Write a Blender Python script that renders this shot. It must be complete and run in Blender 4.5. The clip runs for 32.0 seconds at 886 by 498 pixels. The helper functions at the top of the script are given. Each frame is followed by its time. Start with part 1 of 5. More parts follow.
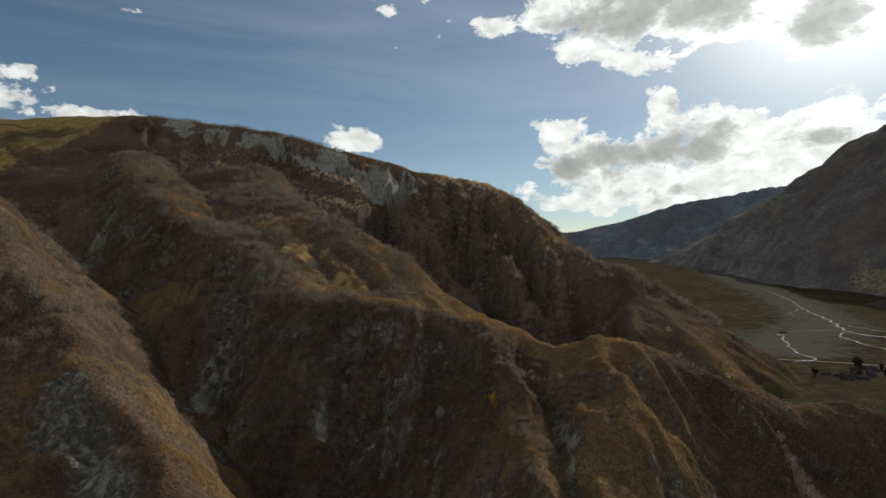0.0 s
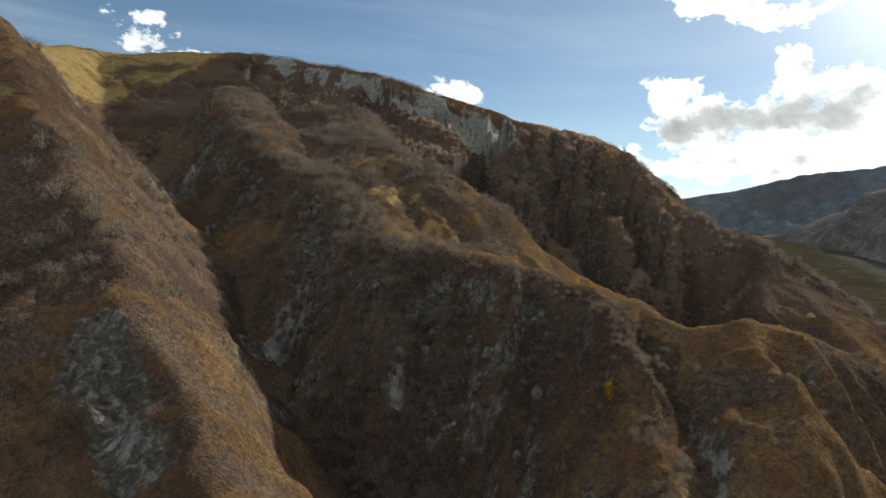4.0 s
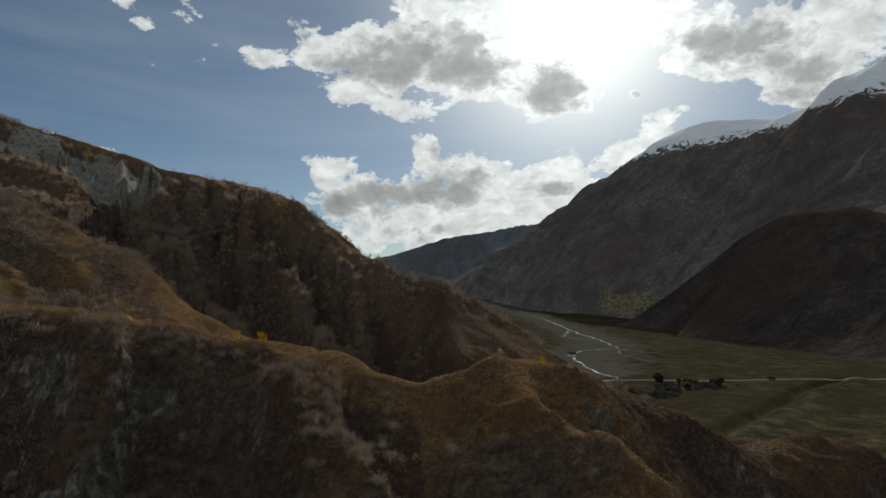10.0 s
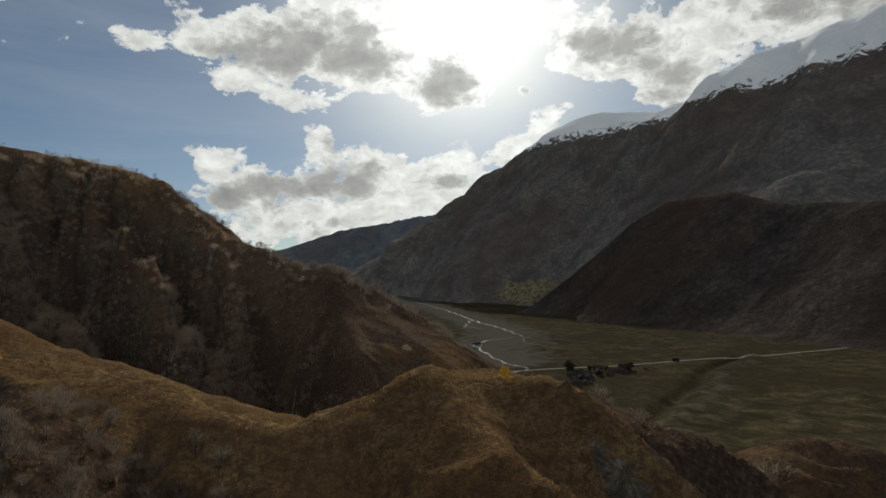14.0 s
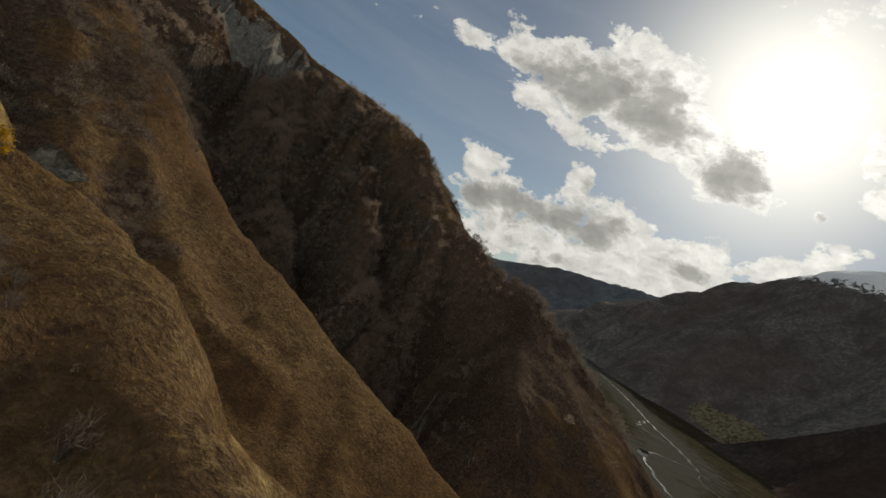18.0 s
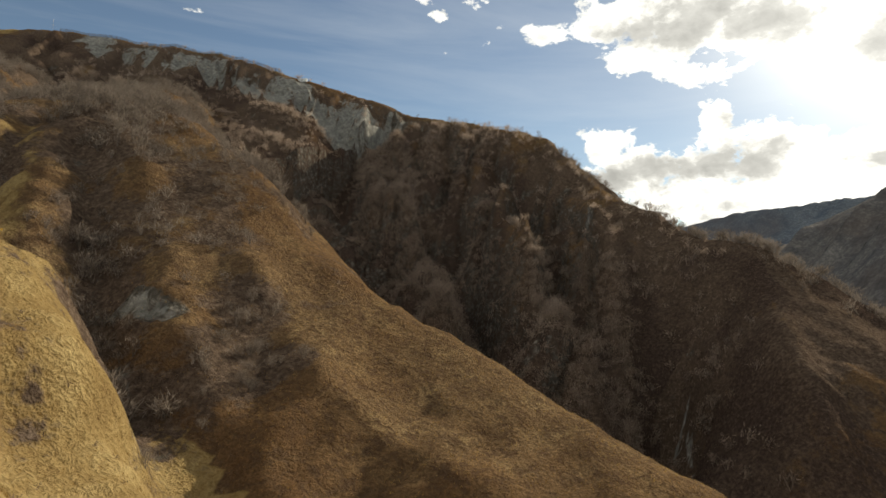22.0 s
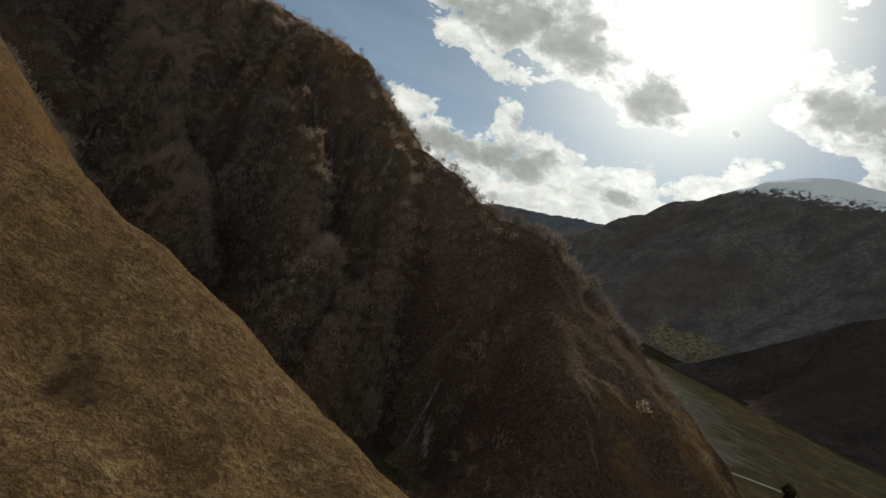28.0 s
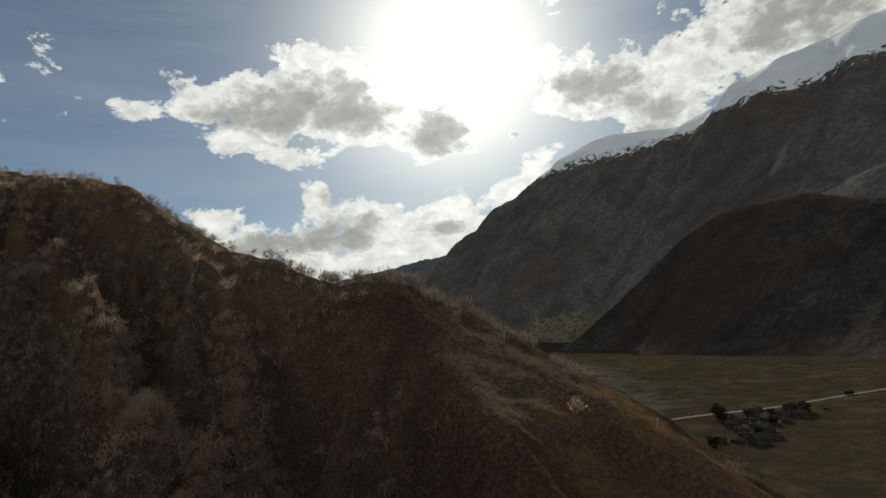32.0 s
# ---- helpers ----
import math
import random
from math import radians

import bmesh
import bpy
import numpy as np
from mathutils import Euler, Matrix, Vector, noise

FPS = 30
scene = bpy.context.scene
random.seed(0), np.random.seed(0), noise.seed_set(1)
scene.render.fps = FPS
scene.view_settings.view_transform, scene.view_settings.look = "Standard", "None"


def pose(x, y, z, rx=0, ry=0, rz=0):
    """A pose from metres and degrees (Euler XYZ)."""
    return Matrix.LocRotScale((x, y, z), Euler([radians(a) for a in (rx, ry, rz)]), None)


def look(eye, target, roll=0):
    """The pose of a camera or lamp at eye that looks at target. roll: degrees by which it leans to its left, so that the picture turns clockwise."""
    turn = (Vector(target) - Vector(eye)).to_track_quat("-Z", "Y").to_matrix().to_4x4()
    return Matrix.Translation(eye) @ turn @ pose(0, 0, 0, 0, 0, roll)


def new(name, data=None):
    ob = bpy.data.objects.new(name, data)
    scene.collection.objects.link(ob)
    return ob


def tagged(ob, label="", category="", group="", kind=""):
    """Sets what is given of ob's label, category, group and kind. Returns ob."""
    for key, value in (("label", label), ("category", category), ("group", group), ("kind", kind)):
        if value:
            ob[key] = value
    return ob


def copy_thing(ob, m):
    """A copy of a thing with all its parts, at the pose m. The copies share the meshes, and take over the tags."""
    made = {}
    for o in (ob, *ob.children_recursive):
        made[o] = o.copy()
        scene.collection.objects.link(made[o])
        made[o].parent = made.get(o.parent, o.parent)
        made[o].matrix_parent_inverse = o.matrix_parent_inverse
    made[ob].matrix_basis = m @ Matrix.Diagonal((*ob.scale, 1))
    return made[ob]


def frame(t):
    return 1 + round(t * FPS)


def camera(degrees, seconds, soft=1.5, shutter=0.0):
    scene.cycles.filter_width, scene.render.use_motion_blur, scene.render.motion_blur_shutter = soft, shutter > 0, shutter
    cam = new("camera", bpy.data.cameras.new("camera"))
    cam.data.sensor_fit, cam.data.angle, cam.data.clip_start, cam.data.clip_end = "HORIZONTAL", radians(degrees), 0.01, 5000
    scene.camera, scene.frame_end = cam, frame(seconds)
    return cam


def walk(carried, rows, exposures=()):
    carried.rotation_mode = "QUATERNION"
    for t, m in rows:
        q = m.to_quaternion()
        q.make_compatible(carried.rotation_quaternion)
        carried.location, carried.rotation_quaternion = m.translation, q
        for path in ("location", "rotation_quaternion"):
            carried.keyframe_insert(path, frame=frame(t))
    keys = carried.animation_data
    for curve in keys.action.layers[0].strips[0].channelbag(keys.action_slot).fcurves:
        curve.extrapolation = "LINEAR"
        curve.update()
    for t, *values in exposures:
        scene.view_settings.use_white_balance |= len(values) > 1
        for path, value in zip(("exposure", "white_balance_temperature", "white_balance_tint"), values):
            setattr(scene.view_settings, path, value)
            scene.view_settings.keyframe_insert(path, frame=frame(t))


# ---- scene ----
cam = camera(75, 32.0, soft=1.6)

# seconds, place in metres, turn in degrees
PATH = [
    (0, 0, 0, 117.49, 90.07, -0.47, 12.69),
    (0.5, -0.68, 5.17, 117.32, 89.72, -2.96, 11.52),
    (1, -2.13, 10.16, 117.09, 90.54, -6.76, 11.05),
    (1.5, -4.23, 15.06, 116.95, 89.52, -10.98, 16.67),
    (2, -5.87, 19.91, 116.82, 86.37, -14.16, 22.98),
    (2.5, -7.85, 24.66, 116.36, 85.71, -14.22, 24),
    (4.5, -19.42, 49.88, 110.78, 85.26, 1.08, 19.96),
    (5, -22.62, 57.1, 108.91, 85.08, 6.42, 17.22),
    (5.5, -25.65, 63.79, 106.59, 84.95, 11.66, 13.01),
    (6, -28.14, 70.33, 104.47, 85.01, 13.03, 8.55),
    (6.5, -29.25, 77.63, 102.65, 85.75, 12.86, 3.96),
    (7, -29.48, 85.23, 100.95, 86.53, 11.47, 0.57),
    (7.5, -29.28, 92.91, 99.44, 88.26, 6.75, -1.28),
    (8, -28.42, 101.19, 98.34, 90.42, 2.94, -4.82),
    (8.5, -27.57, 109.74, 97.33, 92.32, 0.71, -7.11),
    (9, -26.93, 118.3, 96.68, 93.19, -1.33, -7.38),
    (9.5, -25.84, 126.64, 96.21, 93.33, -1.27, -8.71),
    (10, -25, 134.92, 95.88, 93.74, -0.17, -9.78),
    (10.5, -23.82, 143.13, 95.43, 93.88, 2, -10.04),
    (11, -22.41, 151.02, 94.87, 93.35, 4.94, -11.23),
    (11.5, -20.97, 158.51, 94.3, 92.73, 4.93, -12.73),
    (12, -19.54, 165.63, 93.76, 92.15, 5.19, -15.95),
    (12.5, -18.01, 172.75, 93.14, 92.38, 5.29, -17.28),
    (13, -16.07, 179.81, 92.42, 92.39, 3.13, -17.52),
    (13.5, -14.3, 186.52, 91.9, 92.51, 2.85, -18.46),
    (15.5, -13.26, 206.59, 91.82, 94.49, -4.78, -23.43),
    (16, -11.6, 212.3, 91.59, 94.72, -5.93, -20.84),
    (16.5, -9.44, 218.51, 91.34, 94.12, -9.72, -16.38),
    (17, -7.69, 224.73, 91.01, 93.62, -14.77, -12.24),
    (17.5, -5.95, 231.08, 90.73, 91, -20.84, -6.74),
    (18, -4.42, 237.17, 90.17, 91.88, -26.23, 0.29),
    (18.5, -3.94, 243.41, 89.16, 92.79, -28.17, 3.93),
    (19, -4.3, 250, 88.38, 90.82, -27.31, 9.26),
    (19.5, -5.17, 256.55, 87.43, 89.81, -22.26, 14.23),
    (20, -6.59, 262.69, 86.49, 89.4, -15.92, 17.72),
    (20.5, -8.06, 268.54, 85.75, 89.68, -9.28, 18.68),
    (21, -9.75, 273.89, 85.34, 90.63, -6, 19.3),
    (21.5, -11.24, 278.74, 85.15, 90.98, -4.14, 19.04),
    (22, -12.62, 283.39, 85.06, 90.45, -3.38, 16.57),
    (22.5, -13.98, 288, 85.15, 90.16, -1.81, 12.89),
    (23, -15.39, 292.65, 85.06, 89.98, -4.3, 10.81),
    (23.5, -16.66, 297.61, 84.71, 92.87, -10.2, 10.76),
    (24, -17.74, 302.75, 84.43, 97.25, -9.5, 8.57),
    (24.5, -18.99, 307.63, 84.37, 97.86, -7, 6.59),
    (25, -20.18, 311.91, 84.58, 97.78, -4.45, 3.38),
    (25.5, -20.88, 315.34, 84.85, 95.74, -2.37, 0.81),
    (27.5, -22.17, 329.02, 81.3, 89.88, -18.05, -6.53),
    (28, -21.9, 331.23, 80.97, 89.06, -20.59, -6.28),
    (28.5, -21.76, 333.47, 80.64, 90.49, -14.29, -8.77),
    (29, -21.4, 335.89, 80.22, 90.12, -4.42, -8.06),
    (29.5, -20.56, 338, 79.77, 90.45, 1.4, -3.73),
    (30, -20.16, 340.12, 79.35, 91.43, 4.03, -9.82),
    (30.5, -18.76, 344.51, 79.8, 93.58, 7.05, -16.03),
    (31, -16.68, 349.95, 79.52, 95.07, 6.72, -15.26),
    (31.5, -14.17, 355.73, 78.99, 95.82, 6.15, -17.01),
    (32, -11.47, 361.69, 78.7, 97.53, 5.18, -19.52),
]
# seconds, stops, kelvin, tint
EXPOSURES = [(0, -0.1, 6500, 4.6), (1, -0.05, 6520, 4.6), (2.5, 0.2, 6460, 4.4), (4.5, 0.5, 6290, 4), (6.5, 0.75, 6300, 4), (7.3, 0.65, 6310, 4), (8, 0.1, 6320, 4), (9.5, -0.42, 6330, 4), (11, -0.5, 6400, 4.4), (13, -0.42, 6490, 4.8), (17, -0.48, 6920, 6.9), (18.3, -0.58, 6940, 6.7), (19, -0.58, 6950, 6.7), (20, 0.08, 6970, 6.6), (21, 0.35, 6980, 6.4), (22, 0.4, 7000, 6.3), (23, 0.4, 7020, 6.2), (24, -0.25, 7030, 6.1), (25, -0.45, 7050, 6), (28, -0.35, 6650, 3), (29, -0.32, 6650, 3), (30, -0.1, 6650, 3), (32, -0.35, 6700, 3)]
walk(cam, [(r[0], pose(*r[1:])) for r in PATH], EXPOSURES)

# ---- sky and sun ----
SUN_AZ, SUN_EL = 23.0, 25.5     # degrees to the right of +y, and above the horizon


def node(tree, kind, **values):
    n = tree.nodes.new(kind)
    for key, value in values.items():
        if key in n.inputs:
            n.inputs[key].default_value = value
    return n


def calc(tree, op, a, b=0.0, c=None):
    n = tree.nodes.new("ShaderNodeMath")
    n.operation = op
    for i, v in enumerate((a, b) if c is None else (a, b, c)):
        if isinstance(v, (int, float)):
            n.inputs[i].default_value = v
        else:
            tree.links.new(v, n.inputs[i])
    return n.outputs[0]


def blend(tree, fac, a, b, mode="MIX"):
    n = tree.nodes.new("ShaderNodeMix")
    n.data_type, n.blend_type = "RGBA", mode
    for i, v in ((0, fac), (6, a), (7, b)):
        if isinstance(v, (int, float)):
            n.inputs[i].default_value = v
        elif isinstance(v, tuple):
            n.inputs[i].default_value = (*v, 1.0)
        else:
            tree.links.new(v, n.inputs[i])
    return n.outputs[2]


def ramp(tree, value, stops):
    n = tree.nodes.new("ShaderNodeValToRGB")
    els = n.color_ramp.elements
    while len(els) < len(stops):
        els.new(0.5)
    for el, (pos, col) in zip(els, stops):
        el.position = pos
        el.color = (col, col, col, 1.0) if isinstance(col, float) else (*col, 1.0)
    tree.links.new(value, n.inputs[0])
    return n.outputs[0]


def noise_at(tree, vector, scale, detail=5.0, rough=0.55, distort=0.0):
    n = node(tree, "ShaderNodeTexNoise", Scale=scale, Detail=detail, Roughness=rough, Distortion=distort)
    if vector is not None:
        tree.links.new(vector, n.inputs["Vector"])
    return n.outputs["Fac"]


def make_sky():
    world = bpy.data.worlds.new("sky")
    scene.world = world
    world.use_nodes = True
    t = world.node_tree
    t.nodes.clear()
    out = t.nodes.new("ShaderNodeOutputWorld")
    bg = node(t, "ShaderNodeBackground", Strength=SKY_STRENGTH)
    sky = t.nodes.new("ShaderNodeTexSky")
    sky.sky_type, sky.sun_disc = "NISHITA", False
    sky.sun_elevation, sky.sun_rotation = radians(SUN_EL), radians(SUN_AZ)
    sky.air_density, sky.dust_density, sky.ozone_density, sky.altitude = 1.0, 0.35, 1.2, 1800
    geo = t.nodes.new("ShaderNodeTexCoord")
    sep = t.nodes.new("ShaderNodeSeparateXYZ")
    t.links.new(geo.outputs["Generated"], sep.inputs[0])
    x, y, z = sep.outputs
    az = calc(t, "MULTIPLY", calc(t, "ARCTAN2", x, y), 57.2958)
    el = calc(t, "MULTIPLY", calc(t, "ARCSINE", z), 57.2958)
    flat = t.nodes.new("ShaderNodeCombineXYZ")
    t.links.new(az, flat.inputs[0]), t.links.new(calc(t, "MULTIPLY", el, 1.5), flat.inputs[1])
    v = flat.outputs[0]
    # soft banks: azimuth, elevation, half widths, weight
    def banks(spots):
        total = None
        for a, e, sa, se, w in spots:
            u = calc(t, "DIVIDE", calc(t, "SUBTRACT", az, a), sa)
            q = calc(t, "DIVIDE", calc(t, "SUBTRACT", el, e), se)
            r2 = calc(t, "ADD", calc(t, "MULTIPLY", u, u), calc(t, "MULTIPLY", q, q))
            g = calc(t, "MULTIPLY", calc(t, "EXPONENT", calc(t, "MULTIPLY", r2, -1.0)), w)
            total = g if total is None else calc(t, "ADD", total, g)
        return total
    total, shade = banks(CLOUDS), banks(CLOUD_SHADES)
    heap = t.nodes.new("ShaderNodeTexVoronoi")
    heap.feature = "SMOOTH_F1"
    heap.inputs["Scale"].default_value, heap.inputs["Smoothness"].default_value = 0.30, 0.35
    heap.inputs["Detail"].default_value, heap.inputs["Roughness"].default_value = 3.0, 0.55
    heap.inputs["Lacunarity"].default_value = 2.3
    bent = t.nodes.new("ShaderNodeVectorMath")
    bent.operation = "ADD"
    swirl = node(t, "ShaderNodeTexNoise", Scale=0.35, Detail=5.0, Roughness=0.6)
    t.links.new(v, swirl.inputs["Vector"])
    push = t.nodes.new("ShaderNodeVectorMath")
    push.operation = "SCALE"
    push.inputs["Scale"].default_value = 2.6
    t.links.new(swirl.outputs["Color"], push.inputs[0])
    t.links.new(v, bent.inputs[0]), t.links.new(push.outputs[0], bent.inputs[1])
    t.links.new(bent.outputs[0], heap.inputs["Vector"])
    puff = calc(t, "SUBTRACT", 1.0, heap.outputs["Distance"])
    big = noise_at(t, v, 0.11, 9.0, 0.58, 0.15)
    fine = noise_at(t, v, 0.42, 8.0, 0.62, 0.2)
    field = calc(t, "ADD", calc(t, "MULTIPLY", calc(t, "SUBTRACT", big, 0.5), 1.5), calc(t, "MULTIPLY", calc(t, "SUBTRACT", fine, 0.5), 0.75))
    field = calc(t, "ADD", field, calc(t, "MULTIPLY", puff, 0.6))
    dens = calc(t, "ADD", total, calc(t, "MULTIPLY", field, calc(t, "SUBTRACT", calc(t, "ADD", 0.6, calc(t, "MULTIPLY", calc(t, "MINIMUM", total, 0.8), 0.5)), calc(t, "MULTIPLY", calc(t, "MAXIMUM", calc(t, "SUBTRACT", calc(t, "MINIMUM", total, 1.1), 0.75), 0.0), 1.6))))
    cover = ramp(t, dens, [(0.30, 0.0), (0.37, 0.7), (0.47, 1.0)])
    lumps = calc(t, "ADD", calc(t, "MULTIPLY", calc(t, "SUBTRACT", noise_at(t, v, 0.3, 7.0, 0.6, 0.3), 0.5), 0.9), calc(t, "MULTIPLY", calc(t, "SUBTRACT", puff, 0.55), 0.55))
    thick = ramp(t, calc(t, "ADD", shade, calc(t, "MULTIPLY", lumps, calc(t, "ADD", 0.85, calc(t, "MULTIPLY", calc(t, "MINIMUM", shade, 1.0), 0.35)))), [(0.06, 0.0), (0.2, 0.42), (0.42, 0.85), (0.8, 1.0)])
    # high thin veil
    veil_v = t.nodes.new("ShaderNodeMapping")
    t.links.new(v, veil_v.inputs[0])
    veil_v.inputs["Rotation"].default_value = (0, 0, 0.35)
    veil_v.inputs["Scale"].default_value = (0.25, 1.3, 1.0)
    veil = ramp(t, noise_at(t, veil_v.outputs[0], 0.09, 7.0, 0.6, 0.4), [(0.45, 0.0), (0.85, 0.24)])
    # how near the sun
    s = (math.sin(radians(SUN_AZ)) * math.cos(radians(SUN_EL)), math.cos(radians(SUN_AZ)) * math.cos(radians(SUN_EL)), math.sin(radians(SUN_EL)))
    dot = t.nodes.new("ShaderNodeVectorMath")
    dot.operation = "DOT_PRODUCT"
    t.links.new(geo.outputs["Generated"], dot.inputs[0])
    dot.inputs[1].default_value = s
    near = calc(t, "MAXIMUM", dot.outputs["Value"], 0.0)
    wide = calc(t, "POWER", near, 8.0)
    tight = calc(t, "POWER", near, 70.0)
    # cloud light: thin parts pass the sun, thick parts are grey
    edge = calc(t, "ADD", CLOUD_RIM, calc(t, "ADD", calc(t, "MULTIPLY", wide, CLOUD_RIM * 0.3), calc(t, "MULTIPLY", tight, CLOUD_RIM * 0.8)))
    # extra brightness for unseen clouds behind and overhead, to fill the shaded slopes
    away_fill = calc(t, "MULTIPLY", calc(t, "MAXIMUM", calc(t, "MULTIPLY", dot.outputs["Value"], -1.0), 0.0), 14.0)
    away_fill = calc(t, "ADD", away_fill, calc(t, "MULTIPLY", calc(t, "MAXIMUM", calc(t, "SUBTRACT", z, 0.6), 0.0), 16.0))
    core = calc(t, "ADD", calc(t, "ADD", CLOUD_CORE, away_fill), calc(t, "MULTIPLY", wide, CLOUD_CORE * 0.8))
    core = calc(t, "MULTIPLY", core, calc(t, "ADD", 0.5, calc(t, "ADD", calc(t, "MULTIPLY", fine, 0.7), calc(t, "MULTIPLY", big, 0.3))))
    edge = calc(t, "MULTIPLY", edge, calc(t, "ADD", 0.4, calc(t, "MULTIPLY", noise_at(t, bent.outputs[0], 0.55, 6.0, 0.6, 0.3), 1.1)))
    lum = calc(t, "ADD", calc(t, "MULTIPLY", edge, calc(t, "SUBTRACT", 1.0, thick)), calc(t, "MULTIPLY", core, thick))
    cloud = t.nodes.new("ShaderNodeCombineXYZ")
    t.links.new(calc(t, "MULTIPLY", lum, 1.0), cloud.inputs[0])
    t.links.new(calc(t, "MULTIPLY", lum, 1.0), cloud.inputs[1])
    t.links.new(calc(t, "MULTIPLY", lum, 0.99), cloud.inputs[2])
    veiled = blend(t, veil, sky.outputs[0], (CLOUD_RIM * 0.8, CLOUD_RIM * 0.83, CLOUD_RIM * 0.88))
    haze = calc(t, "MINIMUM", calc(t, "ADD", calc(t, "MULTIPLY", calc(t, "POWER", near, 55.0), 0.9), calc(t, "MULTIPLY", wide, 0.12)), 1.0)
    veiled = blend(t, haze, veiled, (CLOUD_RIM * 1.9, CLOUD_RIM * 1.88, CLOUD_RIM * 1.8))
    col = blend(t, cover, veiled, cloud.outputs[0])
    # the sun's own glare through haze
    glare = calc(t, "MULTIPLY", calc(t, "POWER", near, 160.0), GLARE)
    glow = t.nodes.new("ShaderNodeCombineXYZ")
    for i in range(3):
        t.links.new(glare, glow.inputs[i])
    col = blend(t, 1.0, col, glow.outputs[0], "ADD")
    t.links.new(col, bg.inputs["Color"])
    t.links.new(bg.outputs[0], out.inputs["Surface"])


GRID = 1.6
SKY_STRENGTH, CLOUD_RIM, CLOUD_CORE, GLARE = 0.068, 13.2, 4.5, 3.0
CLOUDS_NEAR_SUN = [
    (7.0, 22.3, 9.5, 3.4, 1.0), (12.5, 20.9, 3.6, 2.0, 0.6), (0.5, 18.6, 3.2, 1.2, 0.45), (-7.5, 20.9, 3.4, 0.9, 0.5), (-3.6, 21.9, 1.6, 1.2, 0.45), (20.9, 18.6, 3.9, 2.6, 1.0), (28.7, 17.9, 1.0, 0.8, 0.6), (8.0, 26.5, 5.0, 1.6, 0.4),
    (-2.0, 10.8, 2.4, 2.5, 0.62), (3.2, 9.0, 4.2, 2.4, 0.66), (8.2, 13.6, 2.0, 2.3, 0.55), (10.5, 9.4, 4.2, 2.6, 0.62), (13.2, 11.8, 2.8, 2.0, 0.52), (6.0, 5.2, 13.0, 2.3, 0.55), (17.0, 7.0, 7.0, 2.5, 0.5), (6.5, 17.0, 3.0, 1.2, 0.4),
]
CLOUDS_BESIDE = [
    (20.5, 10.0, 5.5, 2.8, 0.58), (26.0, 11.0, 3.5, 1.8, 0.5), (29.8, 13.2, 2.6, 1.4, 0.55), (31.5, 15.5, 3.0, 1.0, 0.35), (33.0, 21.8, 3.4, 2.0, 0.45), (30.5, 24.0, 3.0, 1.6, 0.35),
    (37.3, 21.0, 4.6, 3.0, 0.75), (42.0, 17.4, 3.0, 3.0, 0.75), (46.5, 20.5, 4.0, 3.0, 0.55), (54.0, 23.0, 8.0, 5.0, 0.8), (66.0, 27.0, 12.0, 8.0, 0.7),
]
# where the clouds are deep enough to turn grey
CLOUD_SHADES = [
    (8.0, 22.2, 8.4, 2.9, 1.0), (13.2, 20.5, 2.6, 1.5, 0.6), (1.5, 20.8, 4.0, 1.5, 0.5), (20.9, 18.6, 3.4, 2.3, 1.1), (28.7, 17.9, 0.9, 0.7, 0.6), (4.4, 8.8, 4.8, 1.9, 0.95), (-0.8, 8.0, 2.2, 1.6, 0.6), (11.0, 8.8, 3.2, 1.5, 0.8),
    (9.6, 12.6, 1.5, 2.2, 0.75), (13.4, 11.2, 2.2, 1.1, 0.65), (20.8, 9.4, 3.6, 1.2, 0.75), (6.0, 5.3, 5.0, 1.0, 0.45), (26.0, 11.0, 1.8, 0.8, 0.45), (42.0, 17.2, 2.6, 3.0, 0.85), (37.5, 21.0, 3.8, 2.0, 0.8), (33.0, 22.0, 2.6, 1.5, 0.55), (54.0, 22.0, 7.0, 4.0, 0.75),
    (66.0, 27.0, 10.0, 6.0, 0.7), (-150.0, 34.0, 40.0, 12.0, 0.6), (120.0, 31.0, 34.0, 11.0, 0.6), (0.0, 74.0, 300.0, 12.0, 0.4),
]
# clouds at the left, then unseen banks added overhead and behind as fill
CLOUDS_LEFT_AND_FILL = [
    (-21.9, 10.6, 2.6, 1.3, 0.6), (-43.0, 10.9, 4.0, 1.2, 0.45), (-49.5, 13.0, 3.2, 2.4, 0.4), (-14.5, 26.0, 1.6, 2.2, 0.45), (-20.0, 24.4, 1.6, 1.2, 0.4), (-18.4, 22.4, 1.2, 0.8, 0.4),
    (35.0, 34.0, 14.0, 5.0, 0.5), (-95.0, 28.0, 34.0, 13.0, 0.7), (-150.0, 34.0, 34.0, 15.0, 0.75), (115.0, 32.0, 32.0, 14.0, 0.75), (160.0, 28.0, 34.0, 13.0, 0.75), (0.0, 72.0, 300.0, 15.0, 0.6),
]
CLOUDS = CLOUDS_NEAR_SUN + CLOUDS_BESIDE + CLOUDS_LEFT_AND_FILL
make_sky()

sun = new("sun", bpy.data.lights.new("sun", "SUN"))
sun.data.energy, sun.data.angle, sun.data.color = 4.2, radians(0.6), (1.0, 0.93, 0.82)
sun.matrix_world = look((0, 0, 500), (-math.sin(radians(SUN_AZ)) * 100, -math.cos(radians(SUN_AZ)) * 100, 500 - 100 * math.tan(radians(SUN_EL))))

# ---- materials ----


def material(name, rough=0.9):
    m = bpy.data.materials.new(name)
    m.use_nodes = True
    t = m.node_tree
    t.nodes.clear()
    out = t.nodes.new("ShaderNodeOutputMaterial")
    b = t.nodes.new("ShaderNodeBsdfPrincipled")
    b.inputs["Roughness"].default_value = rough
    b.inputs["Specular IOR Level"].default_value = 0.0
    t.links.new(b.outputs[0], out.inputs[0])
    return m, t, b


